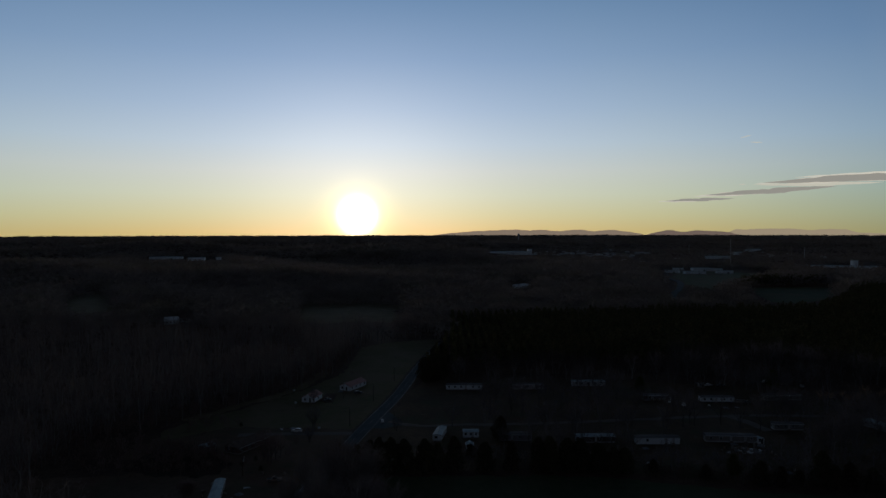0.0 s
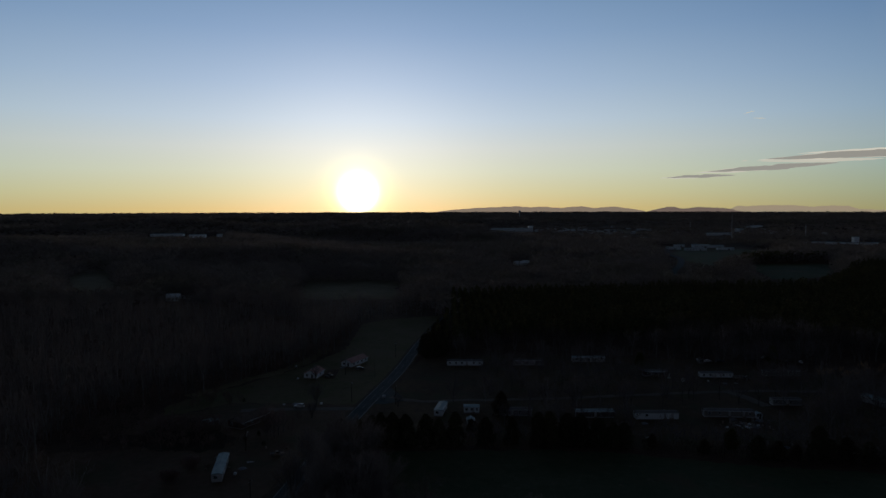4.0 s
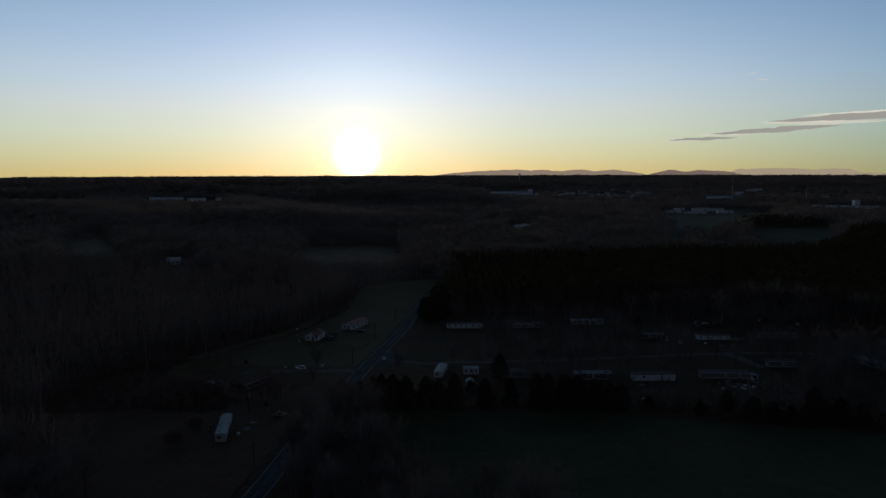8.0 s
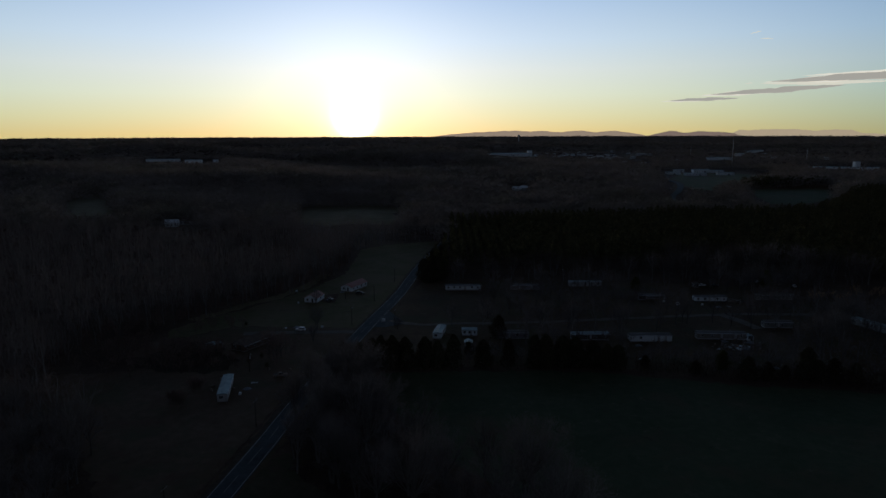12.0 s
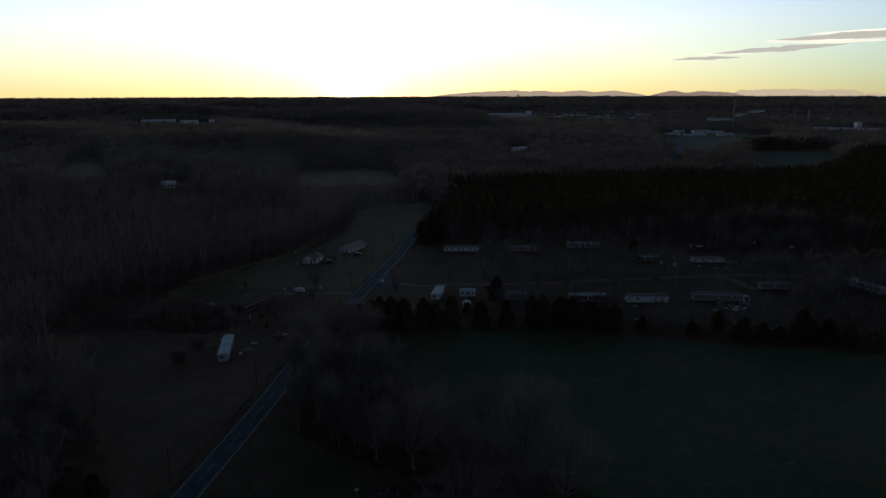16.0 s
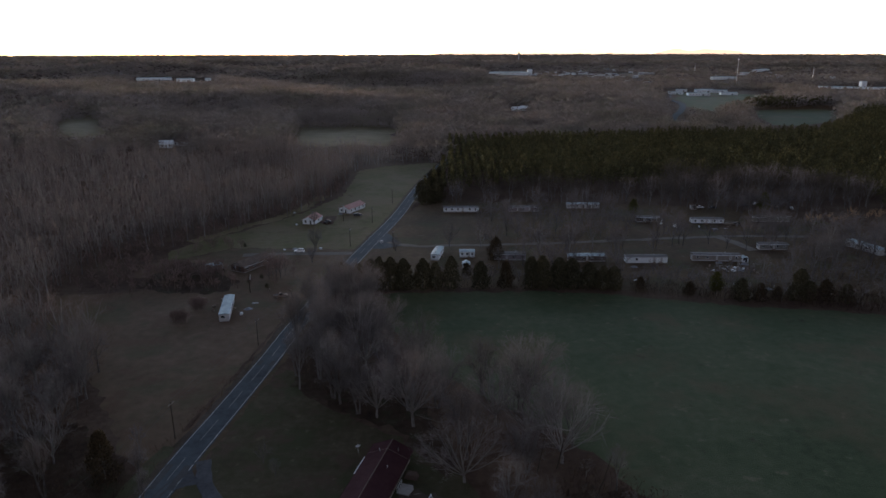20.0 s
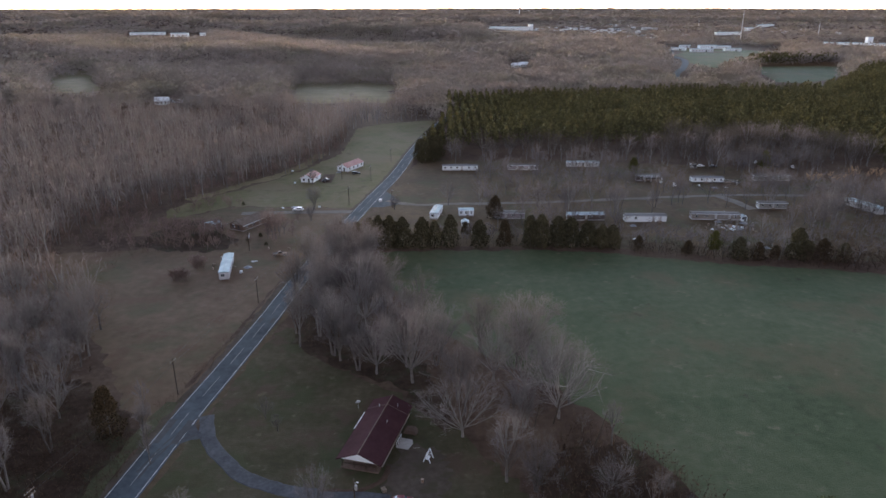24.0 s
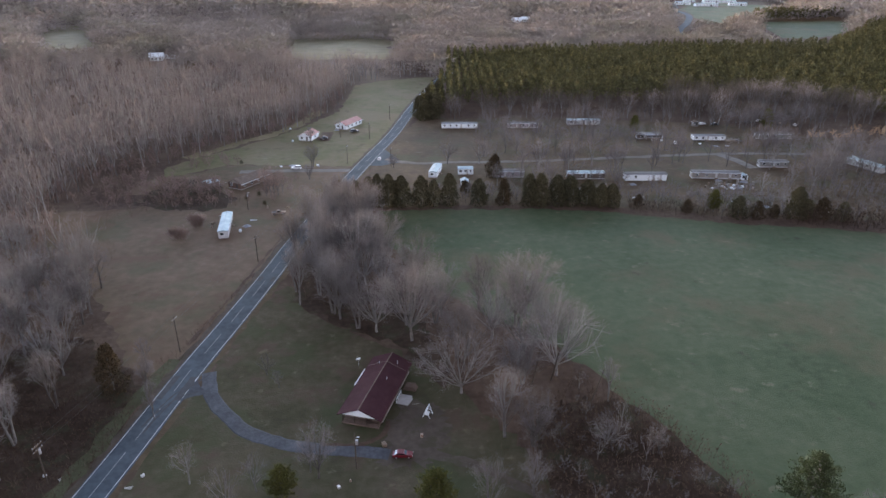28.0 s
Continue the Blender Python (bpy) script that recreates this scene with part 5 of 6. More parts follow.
for x, y, wide, high, kind in (
        (-41.5, 252, 6.8, 8.6, "brown"), (-33.4, 246.4, 5.3, 9.8, "cedar"), (-28.5, 245, 5.5, 12, "cedar"), (-25, 246, 5.0, 12.8, "cedar"), (-20.5, 245, 5.5, 13, "cedar"), (-15.5, 245.5, 6.0, 12.2, "cedar"), (-8, 246, 6.0, 12, "cedar"), (-3, 246, 5.0, 10.5, "slim"), (3.2, 246.5, 5.2, 12.8, "cedar"), (14.9, 247, 5.6, 10.6, "cedar"), (24.8, 247.7, 5.0, 10.4, "brown"), (35, 246.5, 5.6, 12.6, "cedar"), (39, 246, 5.4, 13, "cedar"), (46, 247.2, 6.0, 12, "cedar"), (51, 247.4, 6.2, 11.6, "cedar"), (57.9, 247.4, 5.8, 10, "cedar"), (63, 245.5, 5.4, 9, "cedar"), (67.2, 245.5, 5.4, 9, "cedar"), (78, 246, 3.4, 4.5, "brown"), (105, 238.8, 4.6, 8.4, "yellow"), (112, 232.8, 5.0, 8.4, "slim"), (119, 232.2, 4.6, 6.6, "brown"), (126, 233, 3.4, 5, "brown"), (133.5, 232.5, 6.0, 12, "cedar"), (138, 233, 4.0, 7, "slim"), (143.4, 232.4, 5.2, 8, "brown"), (150, 230, 4.4, 7, "slim"), (95, 239, 3.4, 5, "brown"),
        (-10, 396, 7, 12, "cedar"), (-13, 404, 7, 13, "cedar"), (-5, 400, 7, 12, "cedar"), (-9, 412, 7, 13, "cedar"), (-3, 410, 7, 14, "cedar"), (-6, 422, 7, 14, "cedar"), (-7, 436, 7, 14, "cedar"), (-2, 450, 7, 14, "cedar"), (10, 262, 3.5, 5, "brown"), (23.8, 283, 6.0, 10.5, "brown"), (108, 365, 5, 9, "yellow"), (185, 372, 6, 11, "yellow")):
    evergreen(kind, x, y, 1.22 * wide / {"cedar": 7.4, "slim": 5.2, "brown": 6.0, "yellow": 7.2}[kind], {"cedar": "dark green cedar at the pasture edge", "slim": "slim dark cedar in the hedgerow", "brown": "browned cedar at the pasture edge", "yellow": "yellowish cedar in the hedgerow"}[kind], high / {"cedar": 10, "slim": 9, "brown": 10, "yellow": 8}[kind] / (1.22 * wide / {"cedar": 7.4, "slim": 5.2, "brown": 6.0, "yellow": 7.2}[kind]))
evergreen("pine", 64, 87, 0.95, "broad green pine at the pasture corner", group="lone evergreens")
evergreen("yellow", -1, 89, 1.0, "yellow-green cedar below the red car", group="lone evergreens")
evergreen("yellow", -29, 92, 0.8, "yellow-green cedar below the driveway", group="lone evergreens")
for x, y in ((-79, 253), (-95, 304), (-75, 258), (-70, 247)):
    evergreen("slim", x, y, 0.28, "small dark shrub in dry grass", 0.7, "dark shrubs")
evergreen("brown", -74.2, 124.3, 1.05, "browned cedar beside the road", 1.15, group="lone evergreens")

# single trees by the house and the pasture
for x, y, size, kind, label in (
        (4.6, 123, 1.0, 12, "wide pale leafless tree beside the house"),
        (27, 130, 1.0, 13, "broad rounded leafless tree at the pasture edge"),
        (13, 146, 1.0, 14, "tall rounded leafless tree in the thicket"),
        (20, 138, 0.9, 13, "broad rounded leafless tree at the pasture edge"),
        (13.2, 108.7, 0.85, 11, "leafless tree with many rising stems"),
        (18.6, 105.3, 0.75, 4, "leafless tree with two pale stems"),
        (17, 94, 0.55, 11, "small leafless tree with rising stems"),
        (33.6, 106, 0.4, 12, "small crooked leafless tree in the brush"),
        (43, 103.2, 0.4, 11, "small pale leafless tree with twin stems"),
        (37, 120, 0.7, 6, "fine misty leafless tree at the pasture edge"),
        (39, 82, 0.45, 0, "small misty leafless tree in the brush"),
        (73, 82, 0.7, 1, "leafless tree beside the broad pine"),
        (-38, 88, 0.7, 1, "faint leafless tree on the lower lawn"),
        (-47, 95, 0.62, 3, "faint leafless tree on the lower lawn"),
        (-34, 93, 0.6, 0, "faint leafless tree on the lower lawn"),
        (-61, 114, 0.45, 6, "thin leafless sapling beside the road"),
        (-66, 123, 0.6, 8, "thin leafless sapling beside the browned cedar"),
        (-70, 132, 0.55, 6, "thin leafless sapling in the brown field"),
        (-83, 96, 0.9, 7, "thin leafless tree in the roadside brush"),
        (-78, 88, 0.9, 7, "thin leafless tree in the roadside brush"),
        (-86, 106, 1.0, 8, "thin leafless tree in the roadside brush"),
        (-84, 118, 0.9, 8, "thin leafless tree in the roadside brush"),
        (-92, 104, 1.1, 8, "thin leafless tree in the roadside brush"),
        (33, 106, 0.5, 1, "small leafless tree at the pasture edge"),
        (42, 103, 0.5, 3, "small leafless tree at the pasture edge"),
        (-37, 125, 0.32, 5, "small leafless lawn tree"),
        (-41, 130, 0.4, 1, "small leafless lawn tree")):
    plant(x, y, size, kind, label)
# single trees by the house and the pasture
for x, y, size, kind, label in (
        (-62.5, 117, 0.5, 7, "thin leafless tree beside the road"),
        (-25, 98, 0.5, 5, "faint leafless tree below the driveway")):
    plant(x, y, size, kind, label)
# single trees round the mobile homes
for x, y, size, kind, label in (
        (-43.5, 214, 0.6, 6, "thin leafless tree leaning over the road edge"),
        (-44, 222, 0.62, 8, "thin leafless tree leaning over the road edge"),
        (-43.2, 230, 0.68, 2, "leafless tree leaning over the road edge"),
        (-42, 238, 0.66, 8, "thin leafless tree leaning over the road edge"),
        (-39.5, 246, 0.5, 4, "leafless tree beside the browned cedar"),
        (3, 303, 0.9, 1, "tall leafless tree beside the gravel lane"),
        (-60, 297, 0.8, 2, "leafless tree beside the side road"),
        (-58, 279, 0.5, 2, "leafless tree by the side road"),
        (24, 270, 0.7, 3, "leafless tree between mobile homes"),
        (47, 270, 0.65, 5, "leafless tree between mobile homes"),
        (75, 272, 0.7, 1, "leafless tree between mobile homes"),
        (-22, 296, 0.5, 4, "leafless tree at the road corner"),
        (-69, 343, 0.6, 2, "leafless tree beside the white house"),
        (45, 300, 0.7, 2, "leafless tree beside the gravel lane"),
        (58, 298, 0.75, 4, "leafless tree beside the gravel lane"),
        (70, 330, 0.7, 0, "leafless tree among mobile homes"),
        (100, 300, 0.6, 3, "leafless tree among mobile homes"),
        (163, 384, 1.5, 15, "tall pale leafless tree behind the mobile homes"),
        (176, 370, 1.15, 18, "dense round leafless tree behind the mobile homes"),
        (226, 403, 1.5, 17, "tall pale leafless tree before the pines"),
        (220, 408, 1.45, 15, "tall pale leafless tree before the pines"),
        (253, 386, 1.35, 17, "broad pale leafless tree before the pines"),
        (247, 391, 1.25, 15, "broad pale leafless tree before the pines"),
        (194, 416, 1.5, 15, "tall leafless tree with pale stems"),
        (204, 420, 1.45, 17, "tall leafless tree with pale stems"),
        (211, 416, 1.5, 15, "tall leafless tree with pale stems"),
        (151, 405, 1.3, 17, "pale leafless tree before the pines"),
        (129, 402, 1.2, 15, "pale leafless tree before the pines"),
        (114, 402, 1.15, 17, "pale leafless tree before the pines"),
        (18, 302, 0.9, 18, "round leafless tree beside the gravel lane"),
        (148, 266, 0.85, 15, "leafless tree among mobile homes"),
        (160, 270, 0.95, 18, "leafless tree among mobile homes"),
        (152, 294, 0.8, 15, "leafless tree among mobile homes"),
        (174, 278, 1.0, 17, "leafless tree among mobile homes"),
        (190, 290, 0.9, 16, "leafless tree among mobile homes"),
        (181, 296, 1.0, 15, "leafless tree among mobile homes"),
        (172, 316, 0.95, 17, "leafless tree among mobile homes"),
        (188, 324, 1.0, 18, "leafless tree among mobile homes"),
        (132, 258, 0.7, 15, "leafless tree among mobile homes"),
        (45, 293, 1.1, 18, "broad grey leafless tree beside the lane"),
        (59, 295, 1.15, 16, "broad grey leafless tree beside the lane"),
        (71, 300, 1.05, 17, "broad grey leafless tree beside the lane"),
        (82, 296, 0.8, 18, "broad grey leafless tree beside the lane"),
        (8, 394, 1.0, 5, "pale leafless tree before the pines"),
        (30, 397, 0.95, 1, "pale leafless tree before the pines"),
        (88, 262, 0.5, 5, "leafless tree behind the hedgerow")):
    plant(x, y, size, kind, label)


for x, y, size, kind in ((13, 108.2, 1.0, 10), (18.6, 105.8, 1.0, 11), (17, 92, 0.75, 11), (-23.2, 96.5, 0.9, 11), (8, 86, 0.8, 10)):
    plant(x, y, size, kind, "tall leafless tree with a fan of upright limbs")
# thicket in a sun gap; its sunlight is in the twig colour
sunlit_spots = np.array([(x, y, 0.0) for x, y in ((196, 342), (202, 344), (208, 340), (214, 344), (220, 350), (226, 352), (232, 349), (238, 353), (244, 356), (205, 350), (228, 358), (199, 348), (211, 349), (236, 347))])
stuff("rusty_thicket", "thicket with late sunlight put into its orange twig colour", "trees", shrub, sunlit_spots, rng.uniform(1.0, 1.5, len(sunlit_spots)), rng, [M_BARK, M_TWIG_SUNLIT])


def snag(x, y, way, r):
    ob = thing("dead_snag", "black leaning dead tree trunk in the thicket", "dead tree", pose(x, y, land(x, y)), "dead snags")
    top = Vector(way)
    v, f = join([tube([Vector((0, 0, -0.3)), top * 0.5 + Vector((0.15, 0, 0)), top], [r, r * 0.8, r * 0.35], 6), tube([top * 0.6, top * 0.7 + Vector((0.7, 0.1, 0.5))], [r * 0.4, r * 0.15], 4)])
    p = new("trunk", tri_mesh("trunk", v, f, [M_POLE]))
    p.parent = ob


snag(25.4, 127.8, (1.6, 1.0, 7.8), 0.2)
snag(31.9, 117.4, (3.0, 1.2, 9.5), 0.2)
snag(20.8, 126.2, (1.8, 0.8, 11.5), 0.17)

# ---- poles and wires ----
def utility_pole(x, y, h, turn, label, can=False, lamp=False, arms=1):
    ob = thing("utility_pole", label, "utility pole", pose(x, y, land(x, y), 0, 0, turn), "utility poles")
    part("pole", rod((0, 0, -0.5), (0, 0, h), 0.16, 0.11, 10), M_POLE, ob)
    for i in range(arms):
        arm = part("crossarm", box(2.4, 0.12, 0.14, 0, -0.13, h - 0.6 - 0.9 * i, 0.01), M_WOOD, ob)
        for k in (-1.05, -0.4, 0.4, 1.05):
            part("insulator", rod((k, -0.13, h - 0.46 - 0.9 * i), (k, -0.13, h - 0.26 - 0.9 * i), 0.06, 0.04), M_STEEL, arm)
    if can:
        tank = part("transformer", rod((0.35, 0, h - 2.6), (0.35, 0, h - 1.6), 0.27, sides=12), M_STEEL, ob)
        part("bushing", rod((0.35, 0, h - 1.6), (0.35, 0, h - 1.35), 0.05), M_CONCRETE, tank)
    if lamp:
        part("lamp_arm", rod((0, 0, h - 1.2), (0.6, 0, h - 0.9), 0.04), M_STEEL, ob)
        part("lamp_head", box(0.4, 0.25, 0.16, 0.7, 0, h - 1.0, 0.04), M_CARWHITE, ob, "white lamp head")
    return ob


utility_pole(-65, 140, 10, 80, "wooden utility pole beside the road")
utility_pole(-16.3, 99, 8.5, 0, "dark wooden pole with a yard lamp", can=True, lamp=True, arms=0)
utility_pole(-73, 94.5, 10, 80, "wooden utility pole with a transformer", can=True, arms=2)
utility_pole(-75, 241, 8, 10, "wooden pole beside the white mobile home", can=True, arms=0, lamp=True)
for x, y in ((-55, 354), (-38.5, 349), (-31, 396), (-44.5, 304), (-23.5, 299), (-59, 193)):
    utility_pole(x, y, 9, 78, "wooden utility pole by the road junction")
utility_pole(70, 388, 10, 0, "tall pole with a bright yard lamp", arms=0, lamp=True)


def wire(a, b, sag):
    pts = [Vector(a).lerp(Vector(b), i / 12) - Vector((0, 0, sag * 4 * (i / 12) * (1 - i / 12))) for i in range(13)]
    v, f = join([tube(pts, [0.022] * 13, 3)])
    return tagged(new("power_line", tri_mesh("power_line", v, f, [M_DARK])), "thin dark wire slung between poles", "wire", "power lines")


for k in (-1.0, 1.0):
    wire((-73 + k, 94.5, 9.7), (-65 + k, 140, 9.7), 0.8)
    wire((-65 + k, 140, 9.7), (-59 + k, 193, 8.7), 0.9)
    wire((-59 + k, 193, 8.7), (-44.5 + k, 304, 8.7), 1.8)


# ---- vehicles ----
def wheel(parent, x, y, r=0.33):
    s = 1 if y > 0 else -1
    t = part("tyre", rod((x, y - 0.1, r), (x, y + 0.1, r), r, sides=16), M_RUBBER, parent)
    part("rim", rod((x, y + s * 0.06, r), (x, y + s * 0.12, r), r * 0.6, sides=12), M_STEEL, t)


def car(label, x, y, turn, paint, kind="saloon", name="car"):
    """A vehicle that faces +x before the turn."""
    ob = thing(name, label, "car" if kind != "pickup" else "pickup truck", pose(x, y, land(x, y) + 0.1, 0, 0, turn))
    if kind == "saloon":
        low = [(-2.15, 0.35), (-2.2, 0.75), (-1.75, 0.95), (0.95, 0.97), (1.95, 0.80), (2.2, 0.62), (2.2, 0.3), (-2.1, 0.25)]
        cabin, z = [(-1.75, 0.95), (-1.05, 1.38), (0.1, 1.42), (0.95, 0.97)], 1.43
    elif kind == "suv":
        low = [(-2.3, 0.4), (-2.35, 0.95), (-2.2, 1.1), (1.0, 1.1), (2.1, 0.98), (2.35, 0.7), (2.35, 0.35), (-2.25, 0.3)]
        cabin, z = [(-2.25, 1.1), (-1.95, 1.72), (0.25, 1.75), (1.05, 1.1)], 1.75
    else:
        low = [(-2.6, 0.5), (-2.6, 1.05), (-0.75, 1.05), (0.95, 1.05), (2.4, 0.98), (2.6, 0.7), (2.6, 0.4), (-2.55, 0.42)]
        cabin, z = [(-0.75, 1.05), (-0.6, 1.68), (0.35, 1.72), (1.05, 1.05)], 1.72
    part("body", prism(low, 1.72, bevel=0.1), paint, ob, smooth=False)
    cab = part("cabin", prism(cabin, 1.5, bevel=0.06), paint, ob)
    (x1, z1), (x2, z2), (x3, z3), (x4, z4) = cabin
    part("side_window", prism([(x1 + 0.3, z1 + 0.05), (x2 + 0.12, z2 - 0.08), (x3 - 0.05, z3 - 0.09), (x4 - 0.3, z4 + 0.05)], 1.52), M_GLASS, cab)
    for (a, b), (c, d), n in (((x4, z4), (x3, z3), "windscreen"), ((x1, z1), (x2, z2), "rear_window")):
        s = 0.02 if n == "windscreen" else -0.02
        part(n, prism([(a * 0.93 + c * 0.07 + s, b + 0.04), (c * 0.93 + a * 0.07 + s, d - 0.05), (c * 0.93 + a * 0.07, d - 0.07), (a * 0.93 + c * 0.07, b + 0.02)], 1.34), M_GLASS, cab)
    half = low[-3][0]
    for s in (-1, 1):
        part("headlight", box(0.08, 0.34, 0.16, half - 0.02, s * 0.62, 0.55, 0.02), M_LENS, ob)
        part("tail_light", box(0.08, 0.28, 0.18, -half + 0.0, s * 0.66, 0.65, 0.02), M_RED, ob)
        for wx in (-half * 0.62, half * 0.62):
            wheel(ob, wx, s * 0.8, 0.32 if kind == "saloon" else 0.37)
    part("bumper", box(0.16, 1.6, 0.2, half, 0, 0.32, 0.04), M_DARK, ob)
    if kind == "pickup":
        part("load_bed", box(1.7, 1.4, 0.03, -1.7, 0, 1.06), M_DARK, ob)
    return ob


car("small red car parked on dirt beside the house", -7.6, 102.3, 0, M_RED).scale = (0.9, 0.9, 0.9)
car("white off-road car parked by the side road", -67, 294.5, 175, M_CARWHITE, "suv")
car("rusty pale pickup standing in dry grass", -62, 236, 15, M_RUSTY, "pickup", "pickup_truck")
car("white car beside the gravel lane", 123, 339, -110, M_CARWHITE, "saloon")
car("white car waiting at the road corner", -30, 310, 92, M_CARWHITE).scale = (0.85, 0.85, 0.85)
car("dark car parked beside the red-roofed house", -48.5, 365, 20, M_CARDARK, "suv")
car("dark pickup parked beside the small white house", -63, 349, 60, M_CARDARK, "pickup", "pickup_truck")
car("dark saloon among clutter by the deck", 158, 344, 30, M_CARDARK)
for x, y, turn, paint in ((182, 388, 10, M_CARDARK), (190, 392, 40, M_CARWHITE), (198, 385, -20, M_RUSTY), (206, 380, 70, M_CARWHITE), (160, 382, 0, M_CARDARK), (153, 383, 15, M_CARWHITE)):
    car("old car parked among bare trees", x, y, turn, paint)


# ---- the house yard ----
def patio():
    ob = thing("patio", "pale concrete patio with a white rail beside the house", "patio", pose(-8.1, 120.4, 0, 0, 0, -14.5))
    part("slab", prism([(-1.5, -1.7), (1.2, -1.9), (1.7, 0.4), (1.2, 1.6), (-1.5, 1.7)], 0.3, pose(0, 0, 0.1, -90)), M_CONCRETE, ob, "pale concrete slab")
    for y in (-1.6, -0.5, 0.6, 1.6):
        part("rail_post", box(0.09, 0.09, 1.0, -1.4, y, 0.2), M_WHITE, ob)
    part("rail", box(0.1, 3.4, 0.1, -1.4, 0, 1.15), M_WHITE, ob, "white rail")


patio()


def woodpile(x, y, turn):
    ob = thing("woodpile", "dark red-brown stacked logs behind the patio", "woodpile", pose(x, y, 0, 0, 0, turn))
    rnd = random.Random(4)
    for row in range(4):
        for i in range(9 - row):
            part("log", rod((-1.4 + 0.34 * i + 0.17 * row, -0.9, 0.17 + 0.29 * row), (-1.4 + 0.34 * i + 0.17 * row, 0.9 + rnd.uniform(-0.1, 0.1), 0.17 + 0.29 * row), rnd.uniform(0.13, 0.18), sides=7), M_BRICK, ob)


woodpile(-7.0, 124.6, -14)


def swing_frame():
    ob = thing("swing_frame", "white-painted garden swing with an A-frame", "garden swing", pose(-2.9, 115, 0, 0, 0, 70))
    part("top_bar", rod((-0.9, 0, 2.3), (0.9, 0, 2.3), 0.09), M_WHITE, ob)
    for x in (-0.9, 0.9):
        for y in (-0.8, 0.8):
            part("leg", rod((x, y, 0), (x, 0, 2.35), 0.09), M_WHITE, ob)
        part("brace", rod((x, -0.5, 1.0), (x, 0.5, 1.0), 0.06), M_WHITE, ob)
    seat = part("seat", box(1.3, 0.6, 0.1, 0, 0, 0.55, 0.02), M_WHITE, ob)
    part("seat_back", box(1.3, 0.08, 0.7, 0, 0.33, 0.6, 0.02), M_WHITE, seat)
    for x in (-0.6, 0.6):
        part("chain", rod((x, 0, 0.6), (x, 0, 2.3), 0.03), M_STEEL, ob)


swing_frame()


def satellite_dish(x, y):
    ob = thing("satellite_dish", "white satellite dish on a post in the lawn", "satellite dish", pose(x, y, 0, 0, 0, 200))
    part("post", rod((0, 0, -0.2), (0, 0, 1.6), 0.05), M_STEEL, ob)
    bm = bmesh.new()
    bmesh.ops.create_uvsphere(bm, u_segments=16, v_segments=8, radius=0.6, matrix=pose(0, 0, 1.9, 60, 0, 0) @ Matrix.Diagonal((1, 1, 0.28, 1)))
    part("reflector", bm, M_WHITE, ob, smooth=True)
    part("feed_arm", rod((0, -0.1, 1.6), (0, -0.7, 2.2), 0.025), M_STEEL, ob)


satellite_dish(-19.9, 134)

# porch under the ranch house's front gable
part("porch_slab", box(8.2, 2.4, 0.25, 0, -10.6, 0.02), M_BRICK, house)
for x in (-3.9, -1.3, 1.3, 3.9):
    part("porch_post", box(0.14, 0.14, 2.4, x, -11.4, 0.2), M_POLE, house)
part("porch_rail", box(8.0, 0.08, 0.1, 0, -11.4, 1.1), M_POLE, house)
# white strip on the left eave stands in for a reflection off the gutter
part("white_gutter", box(0.2, 6.4, 0.16, -5.0, 1.6, 2.36), M_CARWHITE, house, "white strip for the reflection along the gutter")
part("roof_joint", prism([(-4.85, 2.52), (0, 4.6), (4.85, 2.52), (0, 4.52)], 0.14, pose(0, 6.2, 0)), M_ROOF_BROWN, house, "pale roof joint")
for x, y in ((1.9, 0.5), (-1.8, 6.0), (2.2, 7.2)):
    part("roof_vent", rod((x, y, 3.3), (x, y, 4.4), 0.09), M_STEEL, house)


# ---- yard clutter ----
def clutter(name, label, category, x, y, turn, build, material):
    ob = thing(name, label, category, pose(x, y, land(x, y), 0, 0, turn), "yard clutter")
    part("body", build(), material, ob)
    return ob


def crate():
    bm = box(1.1, 0.8, 0.7, 0, 0, 0, 0.03)
    box(1.16, 0.1, 0.12, 0, 0.36, 0.2, bm=bm)
    return box(1.16, 0.1, 0.12, 0, -0.36, 0.45, bm=bm)


def barrel():
    bm = rod((0, 0, 0), (0, 0, 0.9), 0.3, sides=14)
    rod((0, 0, 0.28), (0, 0, 0.33), 0.32, sides=14, bm=bm)
    return rod((0, 0, 0.58), (0, 0, 0.63), 0.32, sides=14, bm=bm)


def appliance():
    bm = box(0.8, 0.75, 1.5, 0, 0, 0, 0.04)
    return box(0.04, 0.05, 0.5, 0.3, -0.4, 0.7, bm=bm)


def boards():
    bm = bmesh.new()
    for i in range(5):
        box(2.4, 0.18, 0.05, 0.1 * (i % 2), 0.22 * i - 0.45, 0.04 * (i % 3), turn=6 * (i - 2), bm=bm)
    return bm


def tarp():
    bm = bmesh.new()
    bmesh.ops.create_grid(bm, x_segments=8, y_segments=8, size=1.3)
    for v in bm.verts:
        r = v.co.xy.length
        v.co.z = max(0.02, 0.75 - 0.5 * r + 0.12 * noise.noise(v.co * 2.2))
    return bm


KINDS = (("wooden_crate", "weathered wooden crate standing in the yard", "crate", crate, M_WOOD), ("steel_barrel", "rusty steel barrel standing in the yard", "barrel", barrel, M_RUSTY), ("old_appliance", "discarded dull appliance standing outdoors", "appliance", appliance, M_TAN), ("board_pile", "loose pile of weathered boards", "board pile", boards, M_OFFWHITE), ("tarped_heap", "heap under a faded grey-blue tarp", "tarp", tarp, M_BLUE), ("white_chair_box", "white plastic bin in the yard", "bin", crate, M_WHITE))
rnd = random.Random(41)
